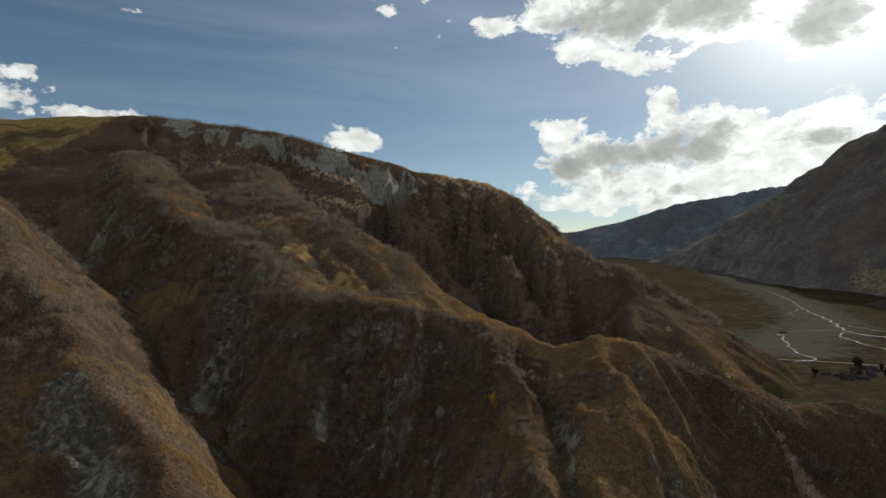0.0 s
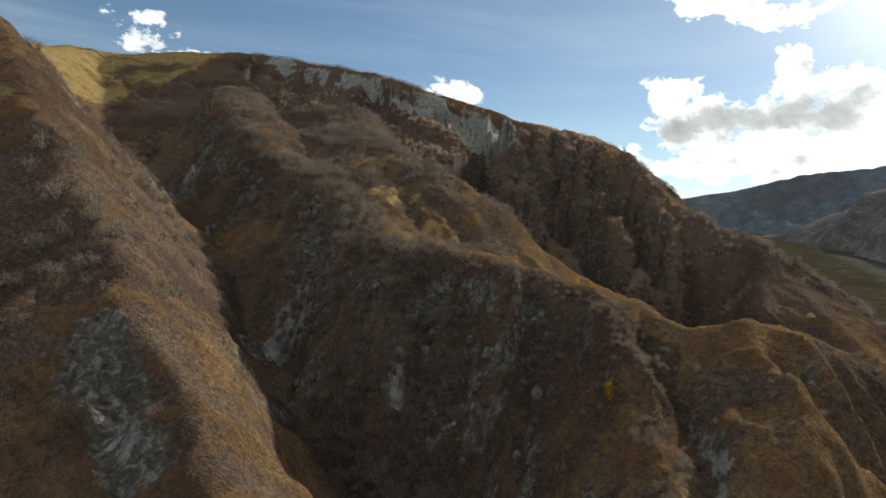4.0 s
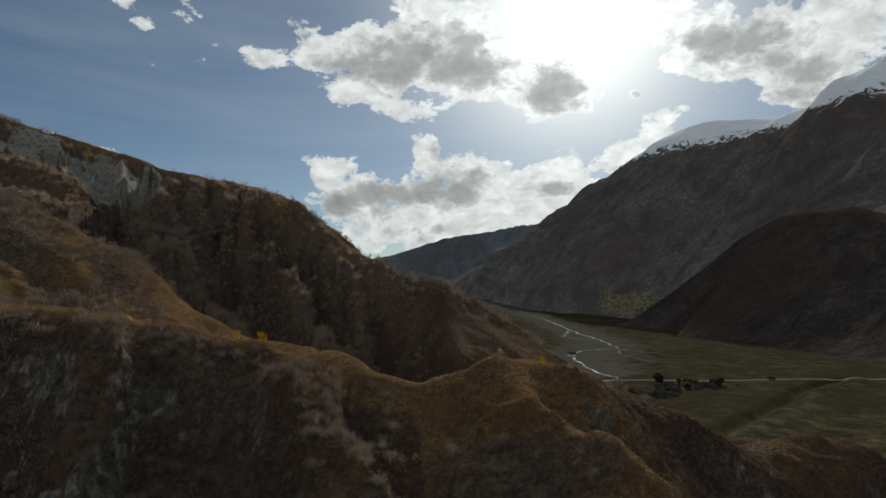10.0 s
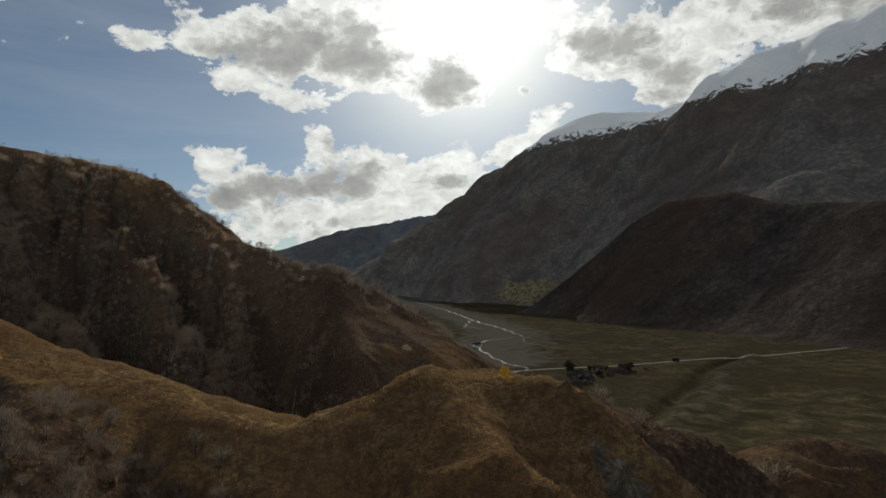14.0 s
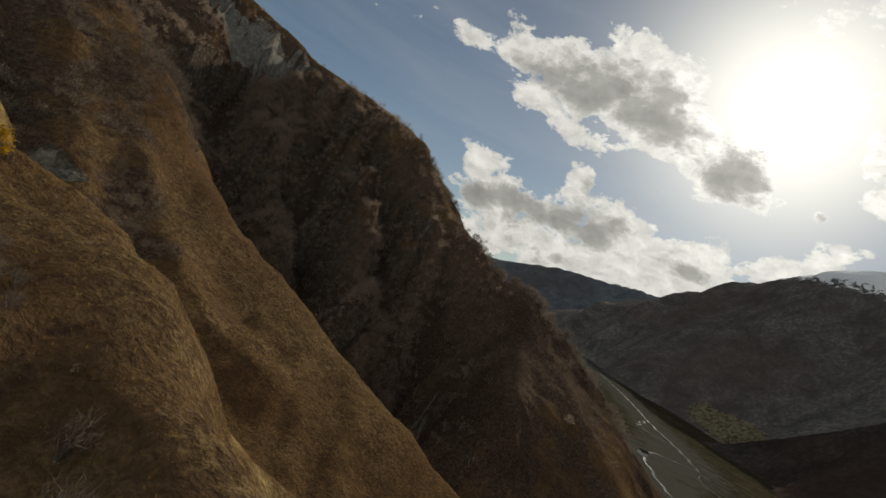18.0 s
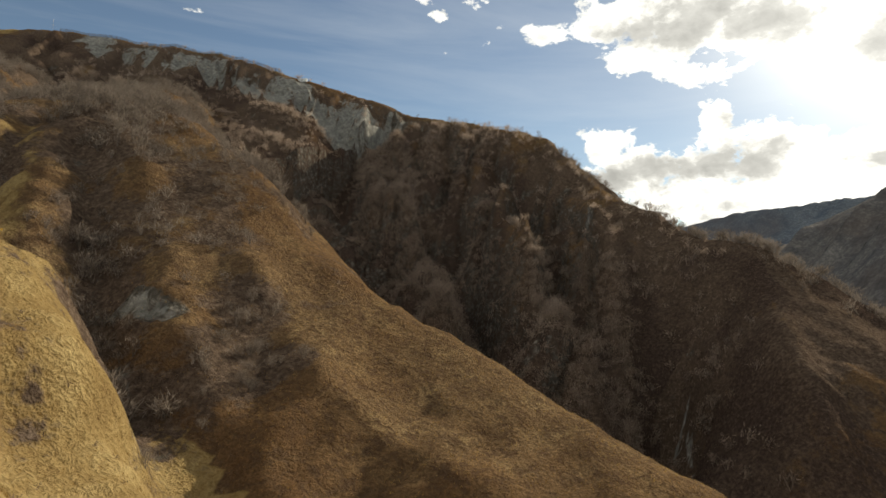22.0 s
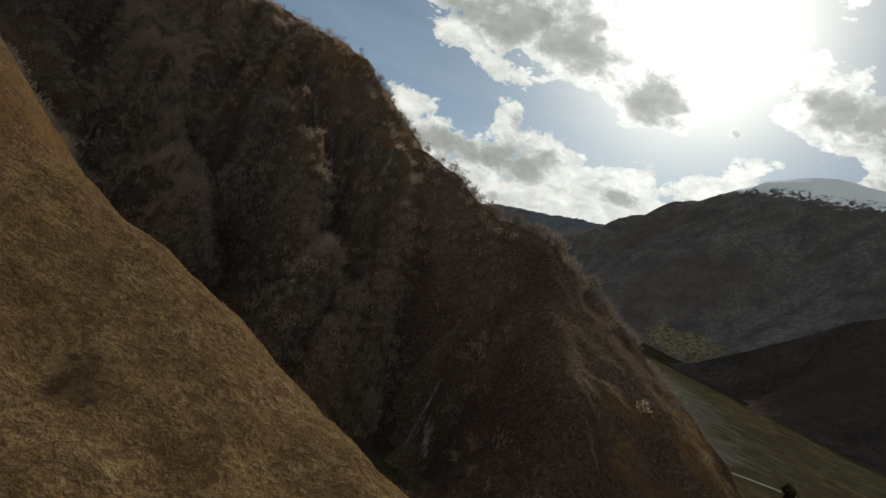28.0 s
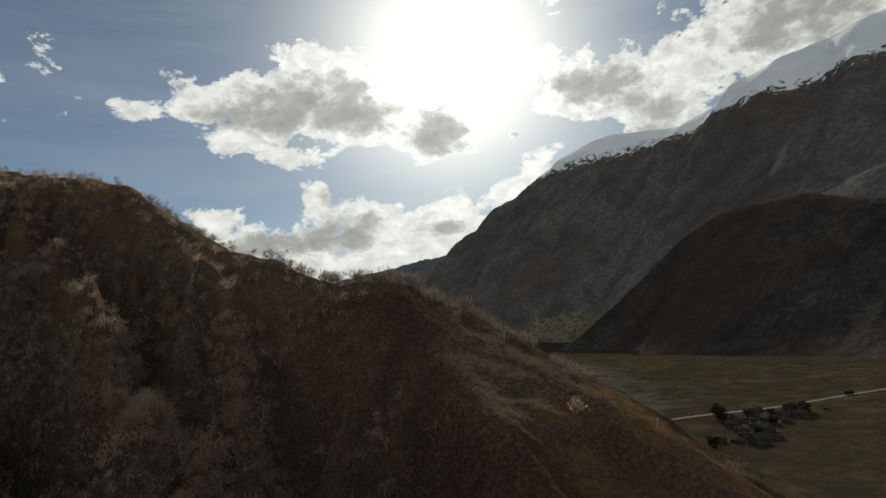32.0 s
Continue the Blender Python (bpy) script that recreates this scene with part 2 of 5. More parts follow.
def place(tree):
    return tree.nodes.new("ShaderNodeNewGeometry").outputs["Position"]


def field_of(tree, name):
    n = tree.nodes.new("ShaderNodeAttribute")
    n.attribute_name = name
    return n.outputs["Fac"]


def bump(tree, b, height, strength, dist):
    n = node(tree, "ShaderNodeBump", Strength=strength, Distance=dist)
    tree.links.new(height, n.inputs["Height"])
    tree.links.new(n.outputs[0], b.inputs["Normal"])


def hillside_material():
    m, t, b = material("autumn_hillside")
    p = place(t)
    grain, mid, broad = noise_at(t, p, 0.9, 6.0, 0.65), noise_at(t, p, 0.12, 6.0, 0.6, 0.3), noise_at(t, p, 0.018, 4.0, 0.55)
    tuft = noise_at(t, p, 3.2, 3.0, 0.6)
    grass = ramp(t, mid, [(0.25, (0.127, 0.08, 0.044)), (0.5, (0.228, 0.152, 0.08)), (0.75, (0.35, 0.253, 0.13))])
    grass = blend(t, ramp(t, broad, [(0.42, 0.0), (0.62, 0.6)]), grass, (0.16, 0.082, 0.036))
    clod = noise_at(t, p, 1.3, 4.0, 0.6, 0.4)
    spots = noise_at(t, p, 0.5, 5.0, 0.7, 0.6)
    grass = blend(t, ramp(t, spots, [(0.42, 0.85), (0.53, 0.0)]), grass, (0.10, 0.066, 0.042))
    grass = blend(t, ramp(t, clod, [(0.36, 0.75), (0.55, 0.0)]), grass, (0.10, 0.062, 0.033))
    grass = blend(t, ramp(t, tuft, [(0.35, 0.5), (0.6, 0.0)]), grass, (0.085, 0.045, 0.02))
    scrub = ramp(t, calc(t, "ADD", calc(t, "MULTIPLY", grain, 0.5), calc(t, "MULTIPLY", spots, 0.5)), [(0.30, (0.03, 0.021, 0.016)), (0.5, (0.106, 0.074, 0.052)), (0.68, (0.228, 0.168, 0.122))])
    rock = ramp(t, noise_at(t, p, 0.35, 8.0, 0.7, 0.6), [(0.28, (0.024, 0.022, 0.018)), (0.5, (0.105, 0.093, 0.076)), (0.7, (0.33, 0.30, 0.255))])
    pale = ramp(t, noise_at(t, p, 0.25, 8.0, 0.7, 0.5), [(0.25, (0.08, 0.077, 0.067)), (0.5, (0.23, 0.222, 0.195)), (0.75, (0.44, 0.42, 0.37))])
    green = ramp(t, mid, [(0.3, (0.055, 0.047, 0.024)), (0.7, (0.11, 0.092, 0.045))])

    streaks = t.nodes.new("ShaderNodeMapping")
    t.links.new(p, streaks.inputs[0])
    streaks.inputs["Scale"].default_value = (1.0, 0.6, 0.22)

    def mask(name, soft, wob):
        return ramp(t, calc(t, "ADD", field_of(t, name), calc(t, "MULTIPLY", calc(t, "SUBTRACT", wob, 0.5), soft)), [(0.42, 0.0), (0.58, 1.0)])
    straw = ramp(t, mid, [(0.25, (0.21, 0.135, 0.056)), (0.5, (0.31, 0.215, 0.09)), (0.75, (0.42, 0.31, 0.14))])
    straw = blend(t, ramp(t, clod, [(0.36, 0.5), (0.55, 0.0)]), straw, (0.16, 0.095, 0.035))
    grass = blend(t, mask("straw", 0.7, mid), grass, straw)
    patchy = calc(t, "ADD", calc(t, "MULTIPLY", noise_at(t, p, 0.3, 6.0, 0.65, 0.4), 0.35), calc(t, "MULTIPLY", clod, 0.2))
    patchy = calc(t, "ADD", patchy, calc(t, "MULTIPLY", noise_at(t, p, 0.075, 8.0, 0.62, 0.6), 0.45))
    col = blend(t, mask("scrub", 2.2, patchy), grass, scrub)
    # dark heath, doubling as shade painted into hollows and unlit faces
    heath_shade = ramp(t, grain, [(0.3, (0.03, 0.021, 0.017)), (0.55, (0.074, 0.05, 0.038)), (0.75, (0.147, 0.102, 0.077))])
    col = blend(t, ramp(t, calc(t, "ADD", field_of(t, "heath_shade"), calc(t, "MULTIPLY", calc(t, "SUBTRACT", patchy, 0.5), 2.4)), [(0.25, 0.0), (0.85, 0.85)]), col, heath_shade)
    col = blend(t, mask("green", 0.5, mid), col, green)
    col = blend(t, mask("rock", 1.1, noise_at(t, p, 0.3, 7.0, 0.7, 0.8)), col, rock)
    col = blend(t, mask("pale", 1.5, noise_at(t, streaks.outputs[0], 0.28, 7.0, 0.7, 0.8)), col, pale)
    t.links.new(col, b.inputs["Base Color"])
    h = calc(t, "ADD", calc(t, "MULTIPLY", grain, 0.8), calc(t, "MULTIPLY", tuft, 0.35))
    bump(t, b, calc(t, "ADD", h, calc(t, "ADD", calc(t, "MULTIPLY", clod, 1.2), calc(t, "MULTIPLY", spots, 0.8))), 0.9, 1.0)
    return m


def meadow_material():
    m, t, b = material("valley_meadow")
    p = place(t)
    mid, broad, grain = noise_at(t, p, 0.05, 7.0, 0.62, 0.4), noise_at(t, p, 0.008, 5.0, 0.55, 0.6), noise_at(t, p, 0.7, 4.0, 0.6)
    col = ramp(t, mid, [(0.34, (0.027, 0.023, 0.015)), (0.5, (0.057, 0.048, 0.029)), (0.68, (0.105, 0.091, 0.051))])
    col = blend(t, ramp(t, broad, [(0.43, 0.0), (0.6, 0.85)]), col, (0.042, 0.033, 0.022))
    col = blend(t, ramp(t, noise_at(t, p, 0.16, 7.0, 0.7, 0.6), [(0.42, 0.7), (0.56, 0.0)]), col, (0.028, 0.025, 0.016))
    gravel = ramp(t, grain, [(0.3, (0.05, 0.048, 0.042)), (0.7, (0.12, 0.115, 0.10))])
    bed = ramp(t, calc(t, "ADD", field_of(t, "bed"), calc(t, "MULTIPLY", calc(t, "SUBTRACT", mid, 0.5), 1.4)), [(0.5, 0.0), (0.8, 0.8)])
    col = blend(t, bed, col, gravel)
    col = blend(t, calc(t, "MULTIPLY", ramp(t, grain, [(0.4, 0.0), (0.7, 1.0)]), 0.3), col, (0.03, 0.027, 0.014))
    t.links.new(col, b.inputs["Base Color"])
    bump(t, b, calc(t, "ADD", mid, calc(t, "MULTIPLY", grain, 0.3)), 0.6, 1.5)
    return m


def mountain_material(name, low, high):
    m, t, b = material(name)
    p = place(t)
    mid, broad = noise_at(t, p, 0.014, 9.0, 0.62, 0.5), noise_at(t, p, 0.0025, 5.0, 0.55, 0.4)
    col = ramp(t, mid, [(0.36, low), (0.52, tuple((a + c) / 2 for a, c in zip(low, high))), (0.68, high)])
    woods = noise_at(t, p, 0.09, 6.0, 0.7, 0.3)
    col = blend(t, ramp(t, woods, [(0.45, 0.55), (0.6, 0.0)]), col, tuple(a * 0.55 for a in low))
    col = blend(t, ramp(t, broad, [(0.45, 0.0), (0.65, 0.6)]), col, tuple(0.5 * a + 0.5 * c for a, c in zip(low, (0.09, 0.045, 0.022))))
    rock = ramp(t, noise_at(t, p, 0.03, 8.0, 0.7, 0.6), [(0.3, (0.03, 0.03, 0.03)), (0.7, (0.12, 0.115, 0.105))])
    col = blend(t, ramp(t, calc(t, "ADD", field_of(t, "rock"), calc(t, "MULTIPLY", calc(t, "SUBTRACT", mid, 0.5), 1.2)), [(0.45, 0.0), (0.6, 1.0)]), col, rock)
    green = calc(t, "ADD", field_of(t, "green"), calc(t, "MULTIPLY", calc(t, "SUBTRACT", mid, 0.5), 0.8))
    col = blend(t, ramp(t, green, [(0.45, 0.0), (0.6, 0.9)]), col, ramp(t, woods, [(0.38, (0.075, 0.06, 0.036)), (0.5, (0.19, 0.158, 0.095)), (0.66, (0.29, 0.25, 0.16))]))
    snow = calc(t, "ADD", field_of(t, "snow"), calc(t, "MULTIPLY", calc(t, "SUBTRACT", noise_at(t, p, 0.026, 9.0, 0.72, 1.4), 0.5), 2.0))
    col = blend(t, ramp(t, snow, [(0.47, 0.0), (0.53, 1.0)]), col, (0.88, 0.90, 0.93))
    t.links.new(col, b.inputs["Base Color"])
    bump(t, b, calc(t, "ADD", mid, calc(t, "MULTIPLY", woods, 0.25)), 1.0, 15.0)
    return m


HILL, MEADOW = hillside_material(), meadow_material()
# greyed and lifted base tones stand in for haze over the east mountain
EAST = mountain_material("east_mountain", (0.105, 0.101, 0.101), (0.25, 0.225, 0.20))
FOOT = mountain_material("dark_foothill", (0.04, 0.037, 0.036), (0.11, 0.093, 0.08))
# far range: aerial haze painted in as a blue-grey base colour
FAR = mountain_material("haze_tinted_range", (0.10, 0.12, 0.145), (0.21, 0.222, 0.23))

# ---- the lie of the land ----


def lattice(ix, iy, seed):
    h = (ix.astype(np.int64) * 374761393 + iy.astype(np.int64) * 668265263 + seed * 974634541) & 0xFFFFFFFF
    h = ((h ^ (h >> 13)) * 1274126177) & 0xFFFFFFFF
    return ((h ^ (h >> 16)) & 0xFFFF) / 65535.0


def smooth_noise(x, y, seed=0):
    ix, iy = np.floor(x), np.floor(y)
    fx, fy = x - ix, y - iy
    fx, fy = fx * fx * fx * (fx * (fx * 6 - 15) + 10), fy * fy * fy * (fy * (fy * 6 - 15) + 10)
    a, b = lattice(ix, iy, seed), lattice(ix + 1, iy, seed)
    c, d = lattice(ix, iy + 1, seed), lattice(ix + 1, iy + 1, seed)
    return (a + (b - a) * fx) * (1 - fy) + (c + (d - c) * fx) * fy - 0.5


def fractal(x, y, size, octaves=4, seed=0, gain=0.5):
    total, amp = 0.0, 1.0
    for k in range(octaves):
        c, s = math.cos(k * 1.3), math.sin(k * 1.3)
        total = total + amp * smooth_noise((c * x - s * y) / size + 17.3 * k, (s * x + c * y) / size - 9.1 * k, seed + k)
        size, amp = size * 0.5, amp * gain
    return total


def ridged(x, y, seed=0, octaves=3):
    total, amp = 0.0, 1.0
    for k in range(octaves):
        total = total + amp * (1.0 - 2.0 * np.abs(2 * smooth_noise(x * 2 ** k, y * 2 ** k, seed + k)))
        amp *= 0.3
    return total / 1.39


def along(pts, x, y):
    """Distance from a crest line, signed (+ to the right of its way), how far along it, and its height there."""
    best = np.full(x.shape, 1e9)
    dist, top = np.zeros(x.shape), np.zeros(x.shape)
    run, mass = np.zeros(x.shape), np.zeros(x.shape)
    gone = 0.0
    for (x0, y0, z0), (x1, y1, z1) in zip(pts[:-1], pts[1:]):
        dx, dy = x1 - x0, y1 - y0
        length = math.hypot(dx, dy)
        k = np.clip(((x - x0) * dx + (y - y0) * dy) / length ** 2, 0, 1)
        ox, oy = x - x0 - k * dx, y - y0 - k * dy
        d = np.hypot(ox, oy)
        side = np.where(dx * oy - dy * ox > 0, -1.0, 1.0)
        better = d < best
        best = np.where(better, d, best)
        dist = np.where(better, d * side, dist)
        pull = 1.0 / (d * d + 16.0) ** 3
        run, mass = run + pull * (gone + k * length), mass + pull
        top = np.where(better, z0 + k * (z1 - z0), top)
        gone += length
    return dist, run / mass, top


def spur(pts, x, y, right, left, rnd, rib, ribs, seed, start=45.0, later=None, turn=0.0, slant=((0, 0.0), (1, 0.0)), wave=0.0, left_full=False):
    """A crest with its two flanks. right, left: (distance, drop) pairs; rib: length between gullies; ribs: their depth."""
    wx, wy = 8 * fractal(x, y, 45, 3, seed + 40), 8 * fractal(x, y, 45, 3, seed + 60)
    d, run, top = along(pts, x + wx, y + wy)
    far = np.sqrt(d * d + rnd * rnd) - rnd
    r = np.interp(far, *zip(*right)) + np.maximum(far - right[-1][0], 0) * 0.5
    if later is not None:
        k = np.clip((run - turn) / 45.0, 0, 1) * np.clip((turn + 90 - run) / 30.0, 0, 1)
        r = r * (1 - k) + k * (np.interp(far, *zip(*later)) + np.maximum(far - later[-1][0], 0) * 0.5)
    el = np.interp(far, *zip(*left)) + np.maximum(far - left[-1][0], 0) * 0.5
    drop = np.where(d > 0, r, el)
    lean = np.interp(run, *zip(*slant)) * np.where(d > 0, 1, -0.3)
    bend = run - lean * far + 0.25 * far * fractal(x, y, 90, 2, seed + 5) + 8 * fractal(x, y, 40, 2, seed + 7)
    cut = ridged(bend / rib, far / (rib * 6), seed, 3)
    if wave:
        beat = bend / wave + 0.55 * fractal(bend / 60, far / 200, 1.0, 2, seed + 11) + 0.7 * fractal(x, y, 55, 3, seed + 13)
        size = 0.75 + 1.3 * fractal(bend / wave, far / 150, 1.7, 2, seed + 15)
        cut = 0.3 * cut + size * (2.0 * np.sqrt(np.abs(np.sin(np.pi * beat))) - 0.95)
    fine = ridged(bend / (rib * 0.31) + 7, far / (rib * 1.6), seed + 3, 2)
    grow = np.where(d > 0, 1.0, 0.45 if not left_full else 1.0) * np.clip(far / start, 0, 1) * np.clip((230 - far) / 120.0, 0, 1)
    return top - drop + (ribs * (cut - 0.35) + ribs * 0.16 * fine) * grow, d, run, far, cut + 0.3 * fine


CREST_A = [(-1400, 700, 330), (-1014, 780, 330), (-847, 800, 334), (-728, 840, 342), (-620, 870, 330), (-483, 872, 310), (-385, 880, 281), (-310, 910, 265), (-255, 930, 247),
           (-140, 850, 216), (-80, 780, 189), (-55, 745, 164), (-27, 685, 130), (6, 650, 118), (30, 620, 102), (50, 590, 95), (70, 545, 72), (100, 500, 46), (125, 470, 20)]
RIB_A = [(51, 588, 93), (53, 560, 80), (51, 532, 70), (49, 497, 52), (51, 473, 36), (56, 445, 10)]
CREST_B = [(-690, 790, 278), (-560, 640, 236), (-430, 520, 188), (-340, 450, 147), (-230, 395, 116), (-167, 335, 94), (-118, 312, 91), (-83, 300, 88), (-46, 293, 81), (-27, 284, 78.5),
           (-8, 273, 75), (10, 271, 80), (28, 275, 77.5), (46, 280, 70), (62, 285, 62), (84, 292, 52), (100, 297, 46), (118, 302, 49), (135, 304, 46), (160, 309, 30), (200, 318, -4)]
CREST_C = [(-560, 860, 268), (-420, 740, 230), (-340, 620, 188), (-260, 530, 157), (-181, 472, 133), (-132, 446, 108.5), (-100, 432, 88), (-74, 422, 75), (-50, 412, 64.5), (-24, 402, 55), (0, 388, 50),
           (25, 375, 40), (60, 368, 22), (110, 360, 0)]
CREST_D = [(-430, 270, 220), (-330, 232, 174), (-225, 190, 113), (-160, 165, 80), (-115, 145, 54), (-75, 125, 34), (-40, 108, 12), (10, 95, -10)]
CREST_W = [(-1500, 1050, 420), (-1050, 900, 360), (-930, 600, 300), (-860, 420, 270), (-760, 150, 260), (-700, -150, 250)]


# gullies worn into the flanks: depth, half width, line in plan
GULLIES_A = [(22, 13, ((-283, 800), (-245, 745), (-214, 710), (-170, 674), (-128, 625))), (24, 13, ((-215, 790), (-198, 755), (-158, 705), (-127, 662), (-72, 555))),
             (20, 11, ((-160, 775), (-146, 730), (-103, 645), (-54, 563))), (26, 14, ((-92, 735), (-66, 685), (-37, 605), (-15, 555), (0, 525))), (12, 9, ((-4, 632), (2, 600), (9, 550))), (24, 17, ((30, 606), (24, 578), (19, 548), (15, 505)))]
RIBS_A = [(-13, 9, ((-290, 870), (-267, 832), (-247, 800), (-195, 700))), (-21, 12, ((-235, 825), (-188, 735), (-142, 655), (-95, 573))), (-7, 10, ((-119, 662), (-119, 645), (-110, 610))),
          (-16, 13, ((-92, 690), (-72, 640), (-47, 590), (-20, 536))), (-15, 11, ((-26, 668), (-24, 620), (-10, 560), (-2, 530))), (-4, 5, ((52, 584), (53, 558), (51, 530), (49, 497), (51, 474)))]
GULLIES_B = [(11, 12, ((-112, 296), (-114, 280), (-102, 257), (-87, 227))), (8, 4, ((-14, 238), (-8, 224), (-5, 200), (-1, 172))), (6, 6, ((36, 262), (46, 230), (54, 195))),
             (7, 7, ((-60, 272), (-58, 245), (-52, 205))), (8, 9, ((-255, 345), (-232, 305), (-215, 280))), (10, 9, ((-345, 420), (-335, 370), (-310, 320)))]
RIBS_B = [(-5, 6, ((11, 265), (13, 244), (17, 222), (22, 196))), (-6, 8, ((-196, 330), (-169, 285), (-160, 258))), (-5, 6, ((-140, 275), (-124, 247), (-118, 230))), (-6, 7, ((-290, 412), (-228, 382), (-185, 349), (-144, 318))),
          (-4, 5, ((-36, 268), (-30, 240), (-26, 205))), (-4, 5, ((-85, 282), (-78, 262), (-70, 240)))]
GULLIES_C = [(8, 6, ((-182, 428), (-133, 394), (-109, 375), (-90, 362), (-45, 335))), (2.5, 7, ((-84, 396), (-81, 376), (-78, 362), (-66, 350))), (7, 8, ((-240, 470), (-200, 420), (-160, 385))), (-3, 7, ((-100, 408), (-86, 398), (-63, 381), (-32, 370))),
             (-4, 6, ((-215, 399), (-179, 384), (-151, 370)))]
# bands of bare rock: half width, depth, line in plan
ROCKS = [(10, 4, ((-450, 500), (-425, 446), (-385, 385), (-340, 330))), (6, 4, ((-330, 412), (-340, 380), (-320, 335))), (9, 6, ((-238, 366), (-212, 323), (-202, 288), (-188, 255))), (7, 5, ((-212, 362), (-196, 318), (-190, 285))),
         (5, 3, ((-70, 258), (-81, 248), (-92, 238))), (1.8, 1.5, ((-10, 230), (-4, 208), (0, 178))), (8, 3, ((-156, 148), (-139, 143), (-122, 135))), (9, 3, ((-288, 178), (-250, 162))),
         (3, 1.5, ((-110, 381), (-97, 380))), (4, 3, ((-118, 262), (-112, 246))), (5, 3, ((-24, 672), (-30, 640)))]
SCAR = [(25, 562, 0), (17, 549, 0), (20, 539, 0), (19, 516, 0)]


def soft_max(a, b, k):
    h = np.clip(0.5 + 0.5 * (a - b) / k, 0, 1)
    return b + (a - b) * h + k * h * (1 - h)


def land(x, y):
    """Height of the hillside, and what covers it."""
    a, da, ra, fa, ca = spur(CREST_A, x, y, [(0, 0), (12, 10), (60, 46), (170, 105), (330, 185)], [(0, 0), (60, 6), (200, 60)], 5, 26, 11, 1, 24.0, wave=62.0,
                             slant=((0, 0.4), (1000, 0.6), (1180, 1.6), (1350, 2.1), (1520, 2.1), (1750, 1.4)))
    a = a - np.where(da < 0, fa * 0.6 * np.clip((ra - 1290) / 90, 0, 1), 0)
    ar, dr, rr, fr, cr = spur(RIB_A, x, y, [(0, 0), (20, 22), (60, 70)], [(0, 0), (25, 9), (60, 27), (150, 90)], 4, 16, 4, 5, 20.0, slant=((0, 0.8), (1, 0.8)))
    nose = np.clip(rr / 30, 0, 1) * np.clip((95 - dr) / 55, 0, 1)
    a = a - 21 * np.clip(dr / 17, 0, 1) * nose + 3.0 * np.exp(-(dr / 4) ** 2) * np.clip(rr / 30, 0, 1)
    b, db, rb, fb, cb = spur(CREST_B, x, y, [(0, 0), (12, 5), (42, 40), (90, 84), (150, 118)], [(0, 0), (10, 5), (40, 27), (90, 58), (150, 90)], 6, 17, 12, 9, 22.0, [(0, 0), (20, 6), (70, 27), (130, 54), (200, 85)], 835.0,
                             slant=((0, 0.2), (600, 0.35), (1000, 0.6)))
    b = b + np.where(db < 0, np.minimum(fb * 0.35, 11) * np.clip((-50 - x) / 50, 0, 1) * np.clip((80 - fb) / 40, 0, 1), 0)
    # a hollow behind the saddle
    b = b - np.where(db < 0, 8.5 * np.clip(fb / 11, 0, 1) * np.clip((110 - fb) / 50, 0, 1) * np.clip((x + 95) / 35, 0, 1) * np.clip((25 - x) / 15, 0, 1), 0)
    c, dc, rc, fc, cc = spur(CREST_C, x, y, [(0, 0), (40, 8), (90, 27), (160, 64)], [(0, 0), (15, 11), (60, 58), (130, 118)], 9, 19, 2.0, 13, 30.0, slant=((0, 0.6), (1, 0.6)))
    d, dd, rd, fd, cd = spur(CREST_D, x, y, [(0, 0), (60, 36), (150, 90)], [(0, 0), (18, 15), (60, 64), (120, 112)], 5, 18, 4, 17, 20.0, slant=((0, -0.6), (1, -0.6)), left_full=True)
    w, dw, rw, fw, cw = spur(CREST_W, x, y, [(0, 0), (300, 60), (600, 200)], [(0, 0), (200, 110), (450, 270), (600, 340)], 30, 60, 14, 21)
    # the bare cliff below the plateau's rim is cut by narrow gullies
    reach = 52 + 75 * np.exp(-((ra - 1120) / 85) ** 2) + 22 * np.exp(-((ra - 880) / 60) ** 2) + 26 * fractal(x, y, 70, 3, 49)
    bare = np.clip((fa - 3) / 12, 0, 1) * np.clip((reach - fa) / 22, 0, 1) * (da > 0) * np.clip((ra - 700) / 90, 0, 1) * np.clip((1235 - ra) / 30, 0, 1)
    gully = ridged((ra - 0.3 * fa + 5 * fractal(x, y, 25, 2, 51)) / 12.0, fa / 60, 53, 3)
    a = a + bare * np.clip((fa - 4) / 18, 0, 1) * 11.0 * (gully - 0.3)
    stack = np.stack([a, ar, b, c, d, w])
    h = stack[0]
    for s in stack[1:]:
        h = soft_max(h, s, 5.0)
    calm = np.clip(np.maximum(np.minimum(fc / 60, 1) * (dc < 0), np.clip((fc - 70) / 50, 0, 1)) + np.clip((-115 - x) / 50, 0, 1) + np.clip((16 - np.abs(fb)) / 10, 0, 1), 0.22, 1)
    h = h + calm * (3.0 * fractal(x, y, 46, 3, 31) + 1.5 * fractal(x, y, 11, 3, 37)) + 0.6 * fractal(x, y, 3.6, 2, 39)
    worn = np.zeros(x.shape)
    ridge, crag = np.zeros(x.shape), np.zeros(x.shape)
    wobble = 3.5 * fractal(x, y, 22, 3, 57)
    fade = np.clip((np.minimum(np.minimum((fa - 10) * 0.55, fb), fc) - 3) / 14, 0, 1)
    for deep, half, line in GULLIES_A + RIBS_A + GULLIES_B + RIBS_B + GULLIES_C:
        off = np.abs(along([(*p, 0) for p in line], x, y)[0] + wobble) / half
        h = h - fade * (deep * np.exp(-off ** 1.5) - 0.2 * deep * np.exp(-((off - 2.1) / 0.8) ** 2))
        worn = np.maximum(worn, np.exp(-off ** 2) * (deep > 0))
